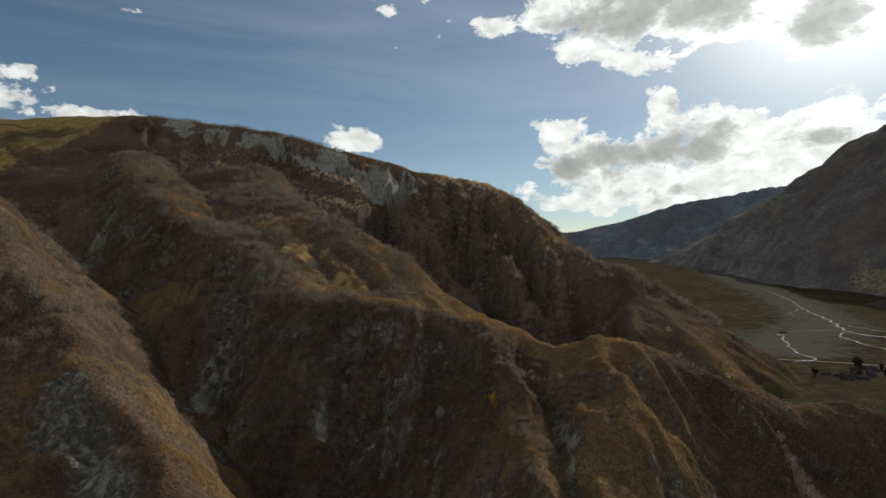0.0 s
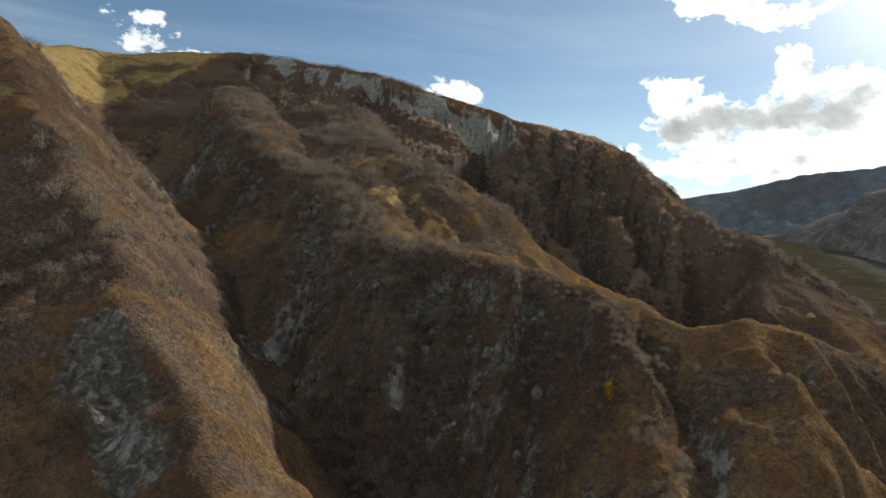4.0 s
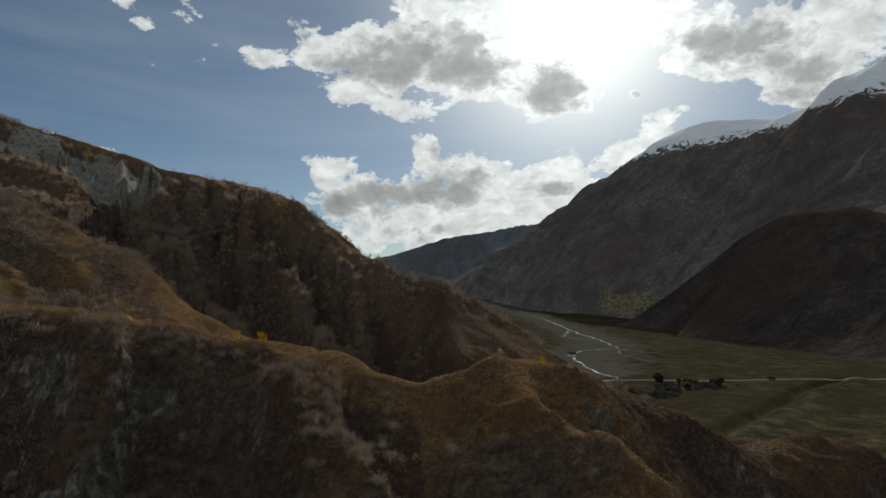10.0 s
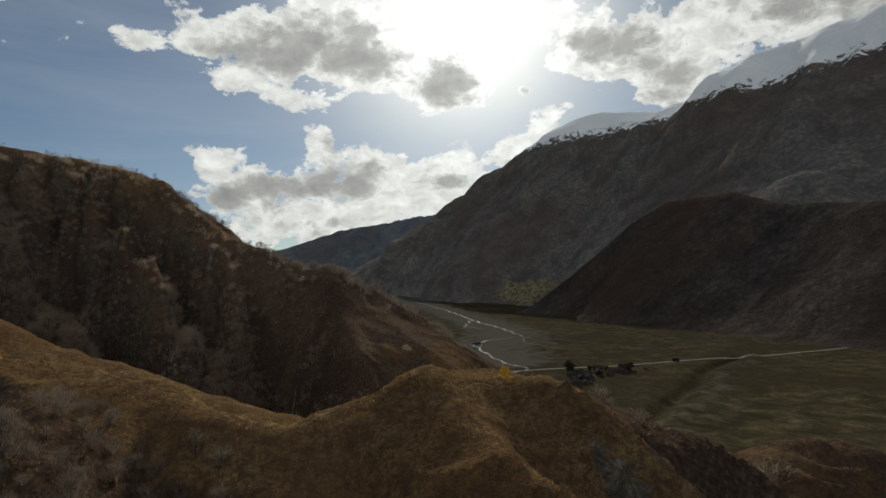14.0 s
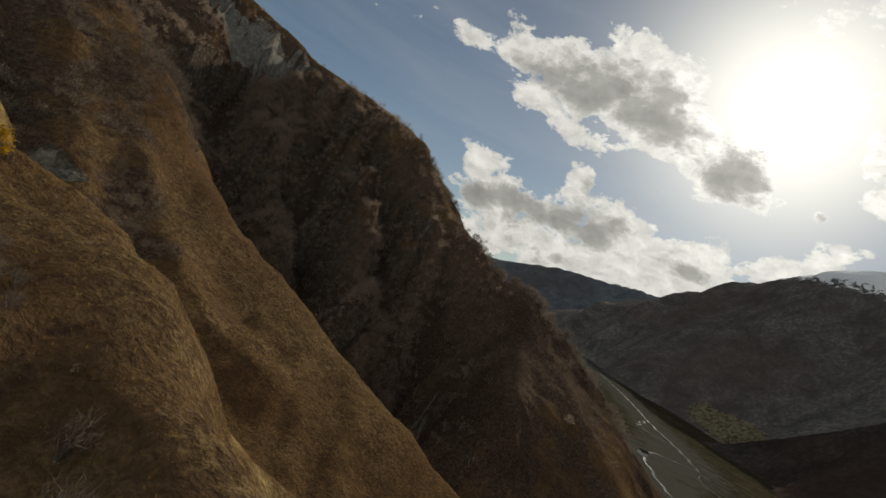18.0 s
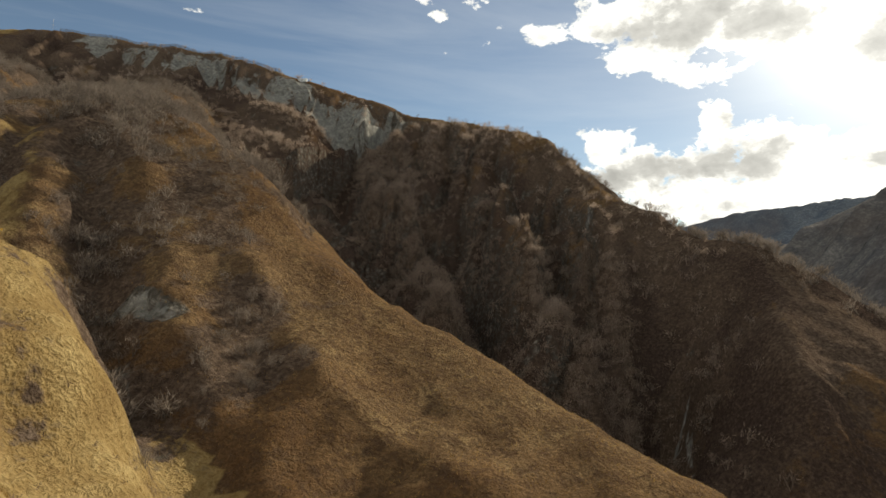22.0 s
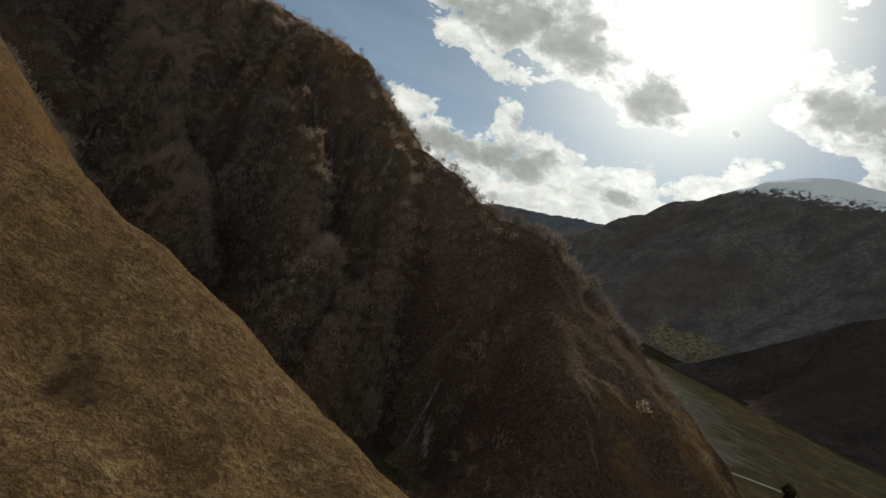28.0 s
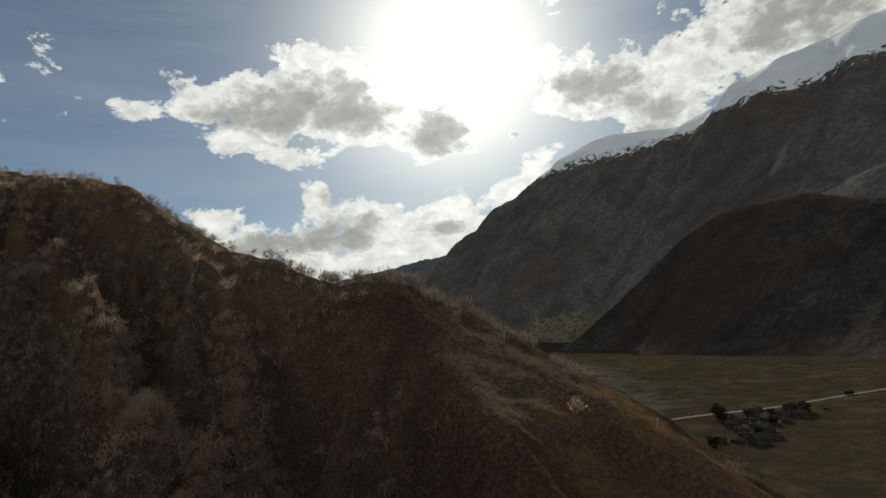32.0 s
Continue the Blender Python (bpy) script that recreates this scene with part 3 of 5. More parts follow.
        ridge = np.maximum(ridge, np.exp(-off ** 2) * (deep < 0))
    for half, deep, line in ROCKS:
        off = np.abs(along([(*p, 0) for p in line], x, y)[0] + 1.6 * wobble) / half
        crag = np.maximum(crag, np.exp(-off ** 2.5))
        h = h - deep * np.exp(-off ** 2.5)
    h = h + crag * (5.0 * ridged(x / 9 + 3, y / 21, 63, 3) + 2.5 * fractal(x, y, 5, 3, 67) - 1.0)
    h = h + 1.3 * calm * np.clip((np.minimum(fa, fb) - 6) / 20, 0.1, 1) * fractal(x, y, 6.5, 3, 43, 0.6)
    # rills worn down the steep faces
    steep_face = np.clip((fb - 14) / 20, 0, 1) * (db > 0) + 0.4 * np.clip((fa - 14) / 20, 0, 1) * (da > 0)
    h = h + np.clip(steep_face, 0, 1) * (2.4 * ridged((x + 0.25 * y) / 11 + 0.6 * fractal(x, y, 30, 2, 65), y / 55, 69, 3) - 0.6)
    scar = np.exp(-((along(SCAR, x, y)[0] + 2 * fractal(x, y, 9, 3, 59)) / 1.1) ** 2)
    h = h - 1.2 * scar
    which = np.argmax(stack, 0)
    ribs = np.choose(which, [ca, cr, cb, cc, cd, cw])
    cliff = bare * (which == 0)
    cols = {"which": which, "fa": fa, "da": da, "ra": ra, "fb": fb, "db": db, "rb": rb, "fc": fc, "dc": dc, "fd": fd, "cliff": cliff, "ribs": ribs, "gully": gully, "worn": worn, "scar": scar, "ridge": ridge, "crag": crag}
    return h, cols


def graded(lo, hi, a, b, step, grow):
    """Grid lines: even between a and b, wider and wider outside."""
    mid = list(np.arange(a, b, step))
    out, s, v = [], step, mid[-1]
    while v < hi:
        s *= grow
        v += s
        out.append(min(v, hi))
    low, s, v = [], step, a
    while v > lo:
        s *= grow
        v -= s
        low.append(max(v, lo))
    return np.array(low[::-1] + mid + out)


def sheet(name, xs, ys, z, fields, mat, keep=None):
    gx, gy = np.meshgrid(xs, ys)
    n, m = gx.shape
    co = np.stack([gx.ravel(), gy.ravel(), z.ravel()], 1)
    i = np.arange(n * m).reshape(n, m)
    f = np.stack([i[:-1, :-1], i[:-1, 1:], i[1:, 1:], i[1:, :-1]], -1).reshape(-1, 4)
    if keep is not None:
        k = keep.ravel()
        f = f[k[f].any(1)]
        used = np.zeros(n * m, bool)
        used[f.ravel()] = True
        index = np.cumsum(used) - 1
        co, f = co[used], index[f]
        fields = {key: v.ravel()[used] for key, v in fields.items()}
    me = bpy.data.meshes.new(name)
    me.vertices.add(len(co)), me.loops.add(f.size), me.polygons.add(len(f))
    me.vertices.foreach_set("co", co.ravel())
    me.loops.foreach_set("vertex_index", f.ravel())
    me.polygons.foreach_set("loop_start", np.arange(0, f.size, 4))
    me.update(calc_edges=True)
    me.polygons.foreach_set("use_smooth", np.ones(len(f), bool))
    for key, v in fields.items():
        at = me.attributes.new(key, "FLOAT", "POINT")
        at.data.foreach_set("value", np.asarray(v, float).ravel())
    me.materials.append(mat)
    return new(name, me)


XS = graded(-1300, 330, -500, 140, GRID, 1.04)
YS = graded(-420, 1250, 90, 930, GRID, 1.04)
GX, GY = np.meshgrid(XS, YS)
HZ, COV = land(GX, GY)
gy_, gx_ = np.gradient(HZ, YS, XS)
STEEP = np.hypot(gx_, gy_)
which = COV["which"]
scr = fractal(GX, GY, 70, 4, 71) + fractal(GX, GY, 18, 3, 75) * 0.6
front = (which == 0) & (COV["da"] > 0)
# open grass: the crests, the spur behind, the near slope and the plateau
open_b = (0.66 - 0.2 * np.clip((GX - 5) / 20, 0, 1)) * (which == 2) * np.clip(1.2 - COV["fb"] / 20, 0, 1) * np.clip((GX + 34) / 18, 0, 1)
open_b = np.maximum(open_b, (which == 2) * (COV["db"] < 5) * np.clip((GX + 120) / 60, 0, 1))
open_c = 0.85 * (which == 3) * np.clip(1.5 - COV["fc"] / 75, 0, 1) * np.clip((GX + 128) / 60, 0, 1)
flank_b = (which == 3) * np.clip((56 - COV["fb"]) / 14, 0, 1) * np.clip((GX + 270) / 60, 0, 1) * (COV["db"] < 0)
open_c = np.maximum(open_c, 0.8 * flank_b)
open_a = (which == 0) * ((COV["da"] < 0) | (COV["fa"] < 5)) * np.clip((-60 - GX) / 80, 0.0, 1)
gold = np.maximum.reduce([open_b, open_c, open_a, 0.1 * (which == 4), 0.05 * (which == 1), 0.75 * (which == 5)])
face_b = (which == 2) & (COV["db"] > 0)
gold = np.maximum(gold, face_b * np.clip(1.25 - np.abs(GX - 5 - 0.3 * COV["fb"]) / 18, 0, 0.42))
# dry grass on B's ribs, its gold also painting sun on their tops
gold = np.maximum(gold, 0.75 * COV["ridge"] * (which == 2)) * np.clip((66 - GX) / 30, 0, 1)
gold = gold * (1 - 0.6 * COV["worn"])
scrub = np.clip(0.78 + 1.3 * scr - 0.75 * gold - 0.16 * COV["ribs"] + 0.15 * front, 0, 1)
scrub = np.where(front & (COV["fa"] > 5), np.clip(0.9 + 0.6 * scr - 0.2 * COV["ribs"], 0.38, 1), scrub)
scrub = np.where(face_b & (GX < -22) & (COV["db"] > 6), np.clip(0.86 + 0.45 * scr - 0.25 * COV["ribs"], 0.3, 1), scrub)
scrub = np.where(which == 4, np.clip(0.72 + 0.9 * scr - 0.3 * COV["ribs"], 0.2, 1), scrub)
low_a = (which <= 1) & (GX > -60) & ~front
scrub = np.where(low_a, np.clip(0.8 + 0.6 * scr - 0.2 * COV["ribs"], 0.35, 1), scrub)
scrub = np.where((which == 0) & (GX > 30), np.clip(scrub + 0.3 * np.clip((GX - 30) / 40, 0, 1) * np.clip((112 - GX) / 14, -0.5, 1), 0.25, 1), scrub)
scrub = scrub - 0.4 * open_c * np.clip((GX + 110) / 40, 0, 1)
west = np.clip((-720 - GX) / 60, 0, 1) * ((which == 0) | (which == 5))
gold, scrub = np.maximum(gold, west), scrub - 1.2 * west
strip = ridged((COV["rb"] - 0.4 * COV["fb"]) / 30.0 + fractal(GX, GY, 60, 2, 83), COV["fb"] / 160.0, 87, 2)
rock = np.clip((STEEP - 1.55) * 0.8 + fractal(GX, GY, 24, 3, 81) * 0.6, 0, 0.7) * np.where(front, 0.7, 1)
face_b = face_b & (COV["fb"] > 22)
rock = np.where((which == 2) & (COV["db"] < 0) | (which == 3) | (which == 1) | ((which == 0) & (GX > -20)), rock * 0.3, rock)
rock = np.maximum(rock, np.clip(strip * 1.9 - 0.55 + 0.5 * np.clip((-110 - GX) / 60, 0, 1), 0, 1) * face_b * np.clip((-30 - GX) / 60, 0, 1) * 0.5)
pale = np.clip(COV["cliff"] * 0.95 - 0.75 * np.clip(COV["gully"], 0, 1) + fractal(GX, GY, 34, 4, 85) * 1.1 + 0.1 - 0.3 * np.clip((COV["ra"] - 1165) / 50, 0, 1), 0, 1) * (COV["cliff"] > 0.02)
rock = np.maximum(rock, 0.8 * COV["cliff"] * np.clip((COV["ra"] - 1130) / 60, 0, 1))
pale = np.maximum(pale, 0.5 * np.clip(strip * 2.0 - 0.8, 0, 1) * face_b * np.clip((-120 - GX) / 60, 0, 1))
rock = np.maximum(rock, COV["worn"] ** 3 * (0.22 + 0.6 * fractal(GX, GY, 14, 3, 89)) * (which != 0))
pale = np.maximum(pale, COV["scar"] * (0.55 + 0.9 * fractal(GX, GY, 9, 3, 101)))
rock = np.maximum(rock, COV["crag"] * (0.85 + 0.5 * fractal(GX, GY, 12, 3, 93)))
pale = np.maximum(pale, COV["crag"] * (0.34 + 0.9 * fractal(GX, GY, 15, 3, 97)))
straw = np.clip(open_a * (COV["da"] < 0) * np.clip((COV["fa"] - 10) / 20, 0, 1) + 0.85 * (which == 2) * (COV["db"] < 0) * np.clip(COV["fb"] / 9, 0, 1) * np.clip((GX + 160) / 60, 0, 1) * np.clip((12 - GX) / 50, 0, 1) + 0.28 * open_c + 0.3 * flank_b, 0, 1)
straw = np.maximum(straw, 0.95 * west)
# heath plus painted shade: dark in gullies and on shaded faces, eased on ribs
heath_shade = np.clip(0.55 + 1.2 * fractal(GX, GY, 45, 4, 99) + 0.8 * COV["worn"] - 0.8 * COV["ridge"], 0, 1) * np.clip((COV["fa"] - 14) / 20, 0, 1) * front
heath_shade = np.maximum(heath_shade, np.clip(0.3 + 1.5 * fractal(GX, GY, 40, 4, 103) + 0.5 * COV["worn"], 0, 1) * ((which == 2) & (COV["db"] > 12) & (GX < -10)))
heath_shade = np.maximum(heath_shade, np.clip(0.62 + 1.3 * fractal(GX, GY, 24, 4, 105), 0, 1) * ((which == 2) & (COV["db"] > 5)) * np.clip((GX + 150) / 25, 0, 1) * np.clip((-18 - GX) / 14, 0, 1))
heath_shade = np.maximum(heath_shade, np.clip(0.55 + fractal(GX, GY, 30, 4, 107), 0, 1) * ((which <= 1) & (GX > 20) & (COV["fa"] > 4)))
heath_shade = np.maximum(heath_shade, np.clip(0.8 + fractal(GX, GY, 30, 4, 109), 0, 1) * (which == 2) * np.clip((GX - 30) / 25, 0, 1))
heath_shade = np.maximum(heath_shade, np.clip(0.45 + 1.2 * fractal(GX, GY, 28, 4, 111), 0, 0.9) * (which == 4))
green = np.clip(1 - (HZ - 3) / 14, 0, 1) * np.clip((GX - 60) / 30, 0, 1)
hill = sheet("hillside", XS, YS, HZ, {"scrub": scrub, "rock": rock, "pale": pale, "green": green, "straw": straw, "heath_shade": heath_shade}, HILL, HZ > -6)
tagged(hill, "steep autumn hillside with brown grass spurs and grey cliffs", "hillside", kind="structure")

# valley floor, one sheet to the horizon


DITCH = [(200, 470, 0), (234, 494, 0), (326, 558, 0), (390, 610, 0), (453, 650, 0), (500, 672, 0)]


def valley(x, y):
    ditch = along(DITCH, x, y)[0] + 6 * fractal(x, y, 40, 3, 95)
    cut = 5.0 * np.exp(-((ditch + 4) / 6) ** 2) * (x > 200) * (x < 500)
    return 0.9 * fractal(x, y, 60, 4, 91) + 30 * np.clip((y - 1500) / 1000, 0, 3) - 0.4 - cut + 1.6 * np.exp(-((ditch - 14) / 9) ** 2) * (x > 180) * (x < 520)


VX = graded(-4800, 4800, 120, 620, 3.5, 1.06)
VY = graded(-4000, 4700, 400, 1150, 3.5, 1.06)
VGX, VGY = np.meshgrid(VX, VY)
RIVER = [(300, 640), (262, 720), (262, 790), (285, 880), (350, 960), (400, 1050), (430, 1130), (470, 1300), (520, 1600), (560, 2200), (620, 3600)]
rv = along([(*p, 0) for p in RIVER], VGX, VGY)
bed = np.clip(1.05 - np.abs(rv[0]) / 150.0, 0, 1) * np.clip((VGY - 690) / 60, 0, 1)
bed = np.maximum(bed, 0.6 * np.clip(1 - np.abs(along(DITCH, VGX, VGY)[0] - 18) / 45, 0, 1))
ground = sheet("ground", VX, VY, valley(VGX, VGY), {"bed": bed}, MEADOW)
tagged(ground, "flat grassy valley floor with gravel river beds", "ground", kind="structure")


def range_sheet(name, pts, xs, ys, flank, rough, mat, seed, snowline, label, rib=300, pasture=False):
    gx, gy = np.meshgrid(xs, ys)
    wx = 90 * fractal(gx, gy, 700, 3, seed)
    d, run, top = along(pts, gx + wx, gy + 90 * fractal(gx, gy, 700, 3, seed + 4))
    far = np.sqrt(d * d + 100) - 10
    h = top - np.interp(far, *zip(*flank)) + rough * (ridged((run + 0.3 * far * fractal(gx, gy, 600, 2, seed + 9)) / rib, far / (rib * 5), seed, 4) - 0.35) * np.clip(far / 350, 0.06, 1)
    h = h + rough * 0.7 * fractal(gx, gy, 240, 6, seed + 20, 0.55) * np.clip(0.25 + far / 420, 0, 1)
    h = 16 * np.log1p(np.exp(np.clip(h / 16, -8, 60))) - 6 + 4 * fractal(gx, gy, 120, 3, seed + 30)
    sy, sx = np.gradient(h, ys, xs)
    steep = np.hypot(sx, sy)
    snow = np.clip(0.5 + (h - snowline) / 120 - 0.25 * np.clip(steep - 0.75, 0, 2), -0.4, 1.6)
    az = np.degrees(np.arctan2(gx, gy - 180))
    green = np.clip(1.25 - np.abs(az - 28.0) / 4.5, 0, 1) * np.clip(1.3 - np.abs(h - 45) / 45, 0, 1) * pasture
    rock = np.clip((steep - 1.7) * 0.9, 0, 0.8) * (rough > 30)
    ob = sheet(name, xs, ys, h, {"snow": snow, "green": green, "rock": rock}, mat, h > 0.5)
    return tagged(ob, label, "mountain", kind="structure")


def polar(az, el, dist, base=92.0, y0=180.0):
    a = radians(az)
    return (math.sin(a) * dist, y0 + math.cos(a) * dist, base + math.tan(radians(el)) * dist)


EAST_CREST = [polar(9, 0.0, 3300), polar(14.5, 3.0, 3150), polar(21, 7.6, 3000), polar(25, 9.4, 2900), polar(29.5, 12.5, 2750), polar(35, 14.9, 2600), polar(41, 14.8, 2450), polar(46, 15.6, 2350), polar(49, 17.8, 2250), polar(55, 19.2, 2150), polar(62, 21, 2050),
              polar(80, 20, 2000), polar(110, 18, 2200), polar(140, 18, 2400)]
range_sheet("mountain_east", EAST_CREST, np.arange(250, 4000, 17.0), np.arange(-2200, 4200, 17.0), [(0, 0), (150, 38), (260, 96), (360, 190), (480, 330), (740, 600), (1000, 820), (2600, 1700)], 62, EAST, 201, 622,
            "dark brown mountain with a snow-covered crest above the valley", pasture=True)
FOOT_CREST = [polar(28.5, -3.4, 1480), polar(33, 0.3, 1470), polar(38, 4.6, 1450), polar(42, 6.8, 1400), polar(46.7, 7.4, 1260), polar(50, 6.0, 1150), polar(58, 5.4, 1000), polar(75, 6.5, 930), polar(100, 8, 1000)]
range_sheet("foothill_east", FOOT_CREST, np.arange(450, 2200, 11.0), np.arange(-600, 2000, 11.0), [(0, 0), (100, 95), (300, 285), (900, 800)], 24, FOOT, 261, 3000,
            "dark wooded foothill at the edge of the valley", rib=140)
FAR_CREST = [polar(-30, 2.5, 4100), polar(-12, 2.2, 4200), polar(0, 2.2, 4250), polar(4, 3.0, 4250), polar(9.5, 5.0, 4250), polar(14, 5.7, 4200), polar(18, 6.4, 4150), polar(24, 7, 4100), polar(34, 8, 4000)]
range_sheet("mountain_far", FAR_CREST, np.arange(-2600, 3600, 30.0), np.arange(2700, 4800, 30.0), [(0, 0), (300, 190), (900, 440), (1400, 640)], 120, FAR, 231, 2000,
            "mountain range closing the valley, tinted blue-grey for haze", rib=420)

# ---- things that grow ----


def height_at(x, y):
    """Height of the hillside mesh at places in plan."""
    i = np.clip(np.searchsorted(XS, x) - 1, 0, len(XS) - 2)
    j = np.clip(np.searchsorted(YS, y) - 1, 0, len(YS) - 2)
    u, v = (x - XS[i]) / (XS[i + 1] - XS[i]), (y - YS[j]) / (YS[j + 1] - YS[j])
    return (HZ[j, i] * (1 - u) + HZ[j, i + 1] * u) * (1 - v) + (HZ[j + 1, i] * (1 - u) + HZ[j + 1, i + 1] * u) * v


def value_at(field, x, y):
    i = np.clip(np.searchsorted(XS, x), 0, len(XS) - 1)
    j = np.clip(np.searchsorted(YS, y), 0, len(YS) - 1)
    return field[j, i]


def plant_material(name, stops, glow=0.0, patch=0.03):
    m, t, b = material(name, 0.85)
    geo = t.nodes.new("ShaderNodeNewGeometry")
    rnd = geo.outputs["Random Per Island"]
    mix = calc(t, "ADD", calc(t, "MULTIPLY", rnd, 0.6), calc(t, "MULTIPLY", noise_at(t, geo.outputs["Position"], patch, 4.0, 0.6), 0.6))
    col = ramp(t, calc(t, "SUBTRACT", mix, 0.1), stops)
    t.links.new(col, b.inputs["Base Color"])
    if glow:
        tr = t.nodes.new("ShaderNodeBsdfTranslucent")
        t.links.new(col, tr.inputs["Color"])
        mx = node(t, "ShaderNodeMixShader")
        mx.inputs[0].default_value = glow
        t.links.new(b.outputs[0], mx.inputs[1]), t.links.new(tr.outputs[0], mx.inputs[2])
        out = next(n for n in t.nodes if n.type == "OUTPUT_MATERIAL")
        t.links.new(mx.outputs[0], out.inputs[0])
    return m


TWIGS = plant_material("bare_twigs", [(0.15, (0.095, 0.076, 0.061)), (0.5, (0.19, 0.153, 0.123)), (0.85, (0.305, 0.255, 0.207))], 0.35)
# grey-brown twigs, made paler to put the light on the ribs into colour
THICKET = plant_material("rib_lit_twigs", [(0.15, (0.165, 0.122, 0.091)), (0.5, (0.325, 0.248, 0.19)), (0.85, (0.50, 0.40, 0.315))], 0.5)
RUST = plant_material("rusty_scrub", [(0.15, (0.078, 0.054, 0.039)), (0.5, (0.175, 0.122, 0.086)), (0.85, (0.30, 0.217, 0.145))], 0.35)
STRAW = plant_material("dry_grass", [(0.15, (0.14, 0.07, 0.022)), (0.5, (0.32, 0.19, 0.058)), (0.85, (0.52, 0.36, 0.13))], 0.5, 0.08)
YELLOW = plant_material("yellow_leaves", [(0.2, (0.30, 0.16, 0.01)), (0.8, (0.62, 0.38, 0.03))], 0.4)
DARKLEAF = plant_material("dark_leaves", [(0.2, (0.024, 0.022, 0.014)), (0.8, (0.08, 0.066, 0.04))], 0.15)
BARK, bt, bb = material("bark", 0.9)
bt.links.new(ramp(bt, noise_at(bt, place(bt), 4.0, 6.0, 0.7), [(0.3, (0.06, 0.045, 0.035)), (0.7, (0.22, 0.19, 0.165))]), bb.inputs["Base Color"])


def tris_mesh(name, v, mat, mats=None):
    """v: an array of triangles, n x 3 x 3."""
    n = len(v)
    me = bpy.data.meshes.new(name)
    me.vertices.add(n * 3), me.loops.add(n * 3), me.polygons.add(n)
    me.vertices.foreach_set("co", np.ascontiguousarray(v, dtype=np.float32).ravel())
    me.loops.foreach_set("vertex_index", np.arange(n * 3))
    me.polygons.foreach_set("loop_start", np.arange(0, n * 3, 3))
    me.update(calc_edges=True)
    me.materials.append(mat)
    return me


def twig_cloud(rng, twigs, lobes=4, slim=0.022, spread=0.34, reach=0.30):
    """A leafless bush of unit height: several leaning stems, each ending in a soft spray of thin twigs."""
    a, lean = rng.uniform(0, 2 * np.pi, lobes), rng.uniform(0.0, 0.75, lobes)
    heart = np.stack([np.cos(a) * np.sin(lean), np.sin(a) * np.sin(lean), np.cos(lean)], 1) * rng.uniform(0.4, 0.72, (lobes, 1))
    c = heart[rng.integers(0, lobes, twigs)] + rng.normal(size=(twigs, 3)) * (spread * 0.5, spread * 0.5, spread * 0.42)
    c[:, 2] = np.abs(c[:, 2]) * 0.95 + 0.02
    way = c - (0, 0, -0.1) + rng.normal(size=(twigs, 3)) * 0.35
    way /= np.linalg.norm(way, axis=1)[:, None]
    tip = c + way * reach * rng.uniform(0.5, 1.1, (twigs, 1))
    foot = c - way * reach * 0.5
    side = np.cross(way, rng.normal(size=(twigs, 3)))
    side *= slim / np.linalg.norm(side, axis=1)[:, None] * rng.uniform(0.6, 1.5, (twigs, 1))
    fine = np.stack([foot - side, foot + side, tip], 1)
    base = np.array([(0.03, 0, -0.1), (-0.03, 0, -0.1)])
    stems = np.stack([np.repeat(base[:1], lobes, 0), np.repeat(base[1:], lobes, 0), heart * 1.25], 1)
    return np.concatenate([fine, stems])


def tuft(rng, blades, wide=0.09):
    a, lean = rng.uniform(0, 2 * np.pi, blades), rng.uniform(0.1, 1.1, blades)
    tip = np.stack([np.cos(a) * np.sin(lean), np.sin(a) * np.sin(lean), np.cos(lean)], 1) * rng.uniform(0.6, 1.1, (blades, 1))
    foot = np.stack([np.cos(a), np.sin(a), 0 * a], 1) * 0.12 - (0, 0, 0.1)
    side = np.stack([-np.sin(a), np.cos(a), 0 * a], 1) * wide
    return np.stack([foot - side, foot + side, tip], 1)


def scatter(name, shapes, x, y, z, size, mat, rng, label, category, stretch=1.0):
    parts = []
    kind = rng.integers(0, len(shapes), len(x))
    turn = rng.uniform(0, 2 * np.pi, len(x))
    for k, shape in enumerate(shapes):
        m = np.where(kind == k)[0]
        if not len(m):
            continue
        c, s = np.cos(turn[m])[:, None, None], np.sin(turn[m])[:, None, None]
        px, py, pz = shape[None, :, :, 0], shape[None, :, :, 1], shape[None, :, :, 2]
        sz = size[m][:, None, None]
        v = np.stack([x[m][:, None, None] + sz * stretch * (c * px - s * py), y[m][:, None, None] + sz * stretch * (s * px + c * py), z[m][:, None, None] + sz * (pz + 0 * c)], -1)
        parts.append(v.reshape(-1, 3, 3))
    ob = new(name, tris_mesh(name, np.concatenate(parts), mat))
    return tagged(ob, label, category, kind="stuff")


rng = np.random.default_rng(7)
DOMES = [twig_cloud(rng, 100, int(rng.integers(5, 9)), 0.016, 0.36, 0.2) for _ in range(9)]
PUFFS = [twig_cloud(rng, 100, int(rng.integers(4, 8)), 0.019, 0.4, 0.15) for _ in range(9)]
NEAR = [twig_cloud(rng, 330, int(rng.integers(6, 10)), 0.006, 0.34, 0.2) for _ in range(6)]
LOW = [twig_cloud(rng, 18, 3, 0.05, 0.5, 0.4) for _ in range(6)]
TUFTS = [tuft(rng, 8, 0.05) for _ in range(6)]

# thickets of bare bushes on the slopes
n = 190000
x, y = rng.uniform(-600, 140, n), rng.uniform(110, 900, n)
z, sc, kind = height_at(x, y), value_at(scrub, x, y), value_at(which, x, y)
rib_top = value_at(COV["ribs"], x, y)
clump = np.clip((fractal(x, y, 60, 4, 141) + 0.6 * fractal(x, y, 16, 3, 145) + 0.5 * (sc - 0.66) + 0.12 * rib_top) * 5 + 0.2, 0.01, 1)
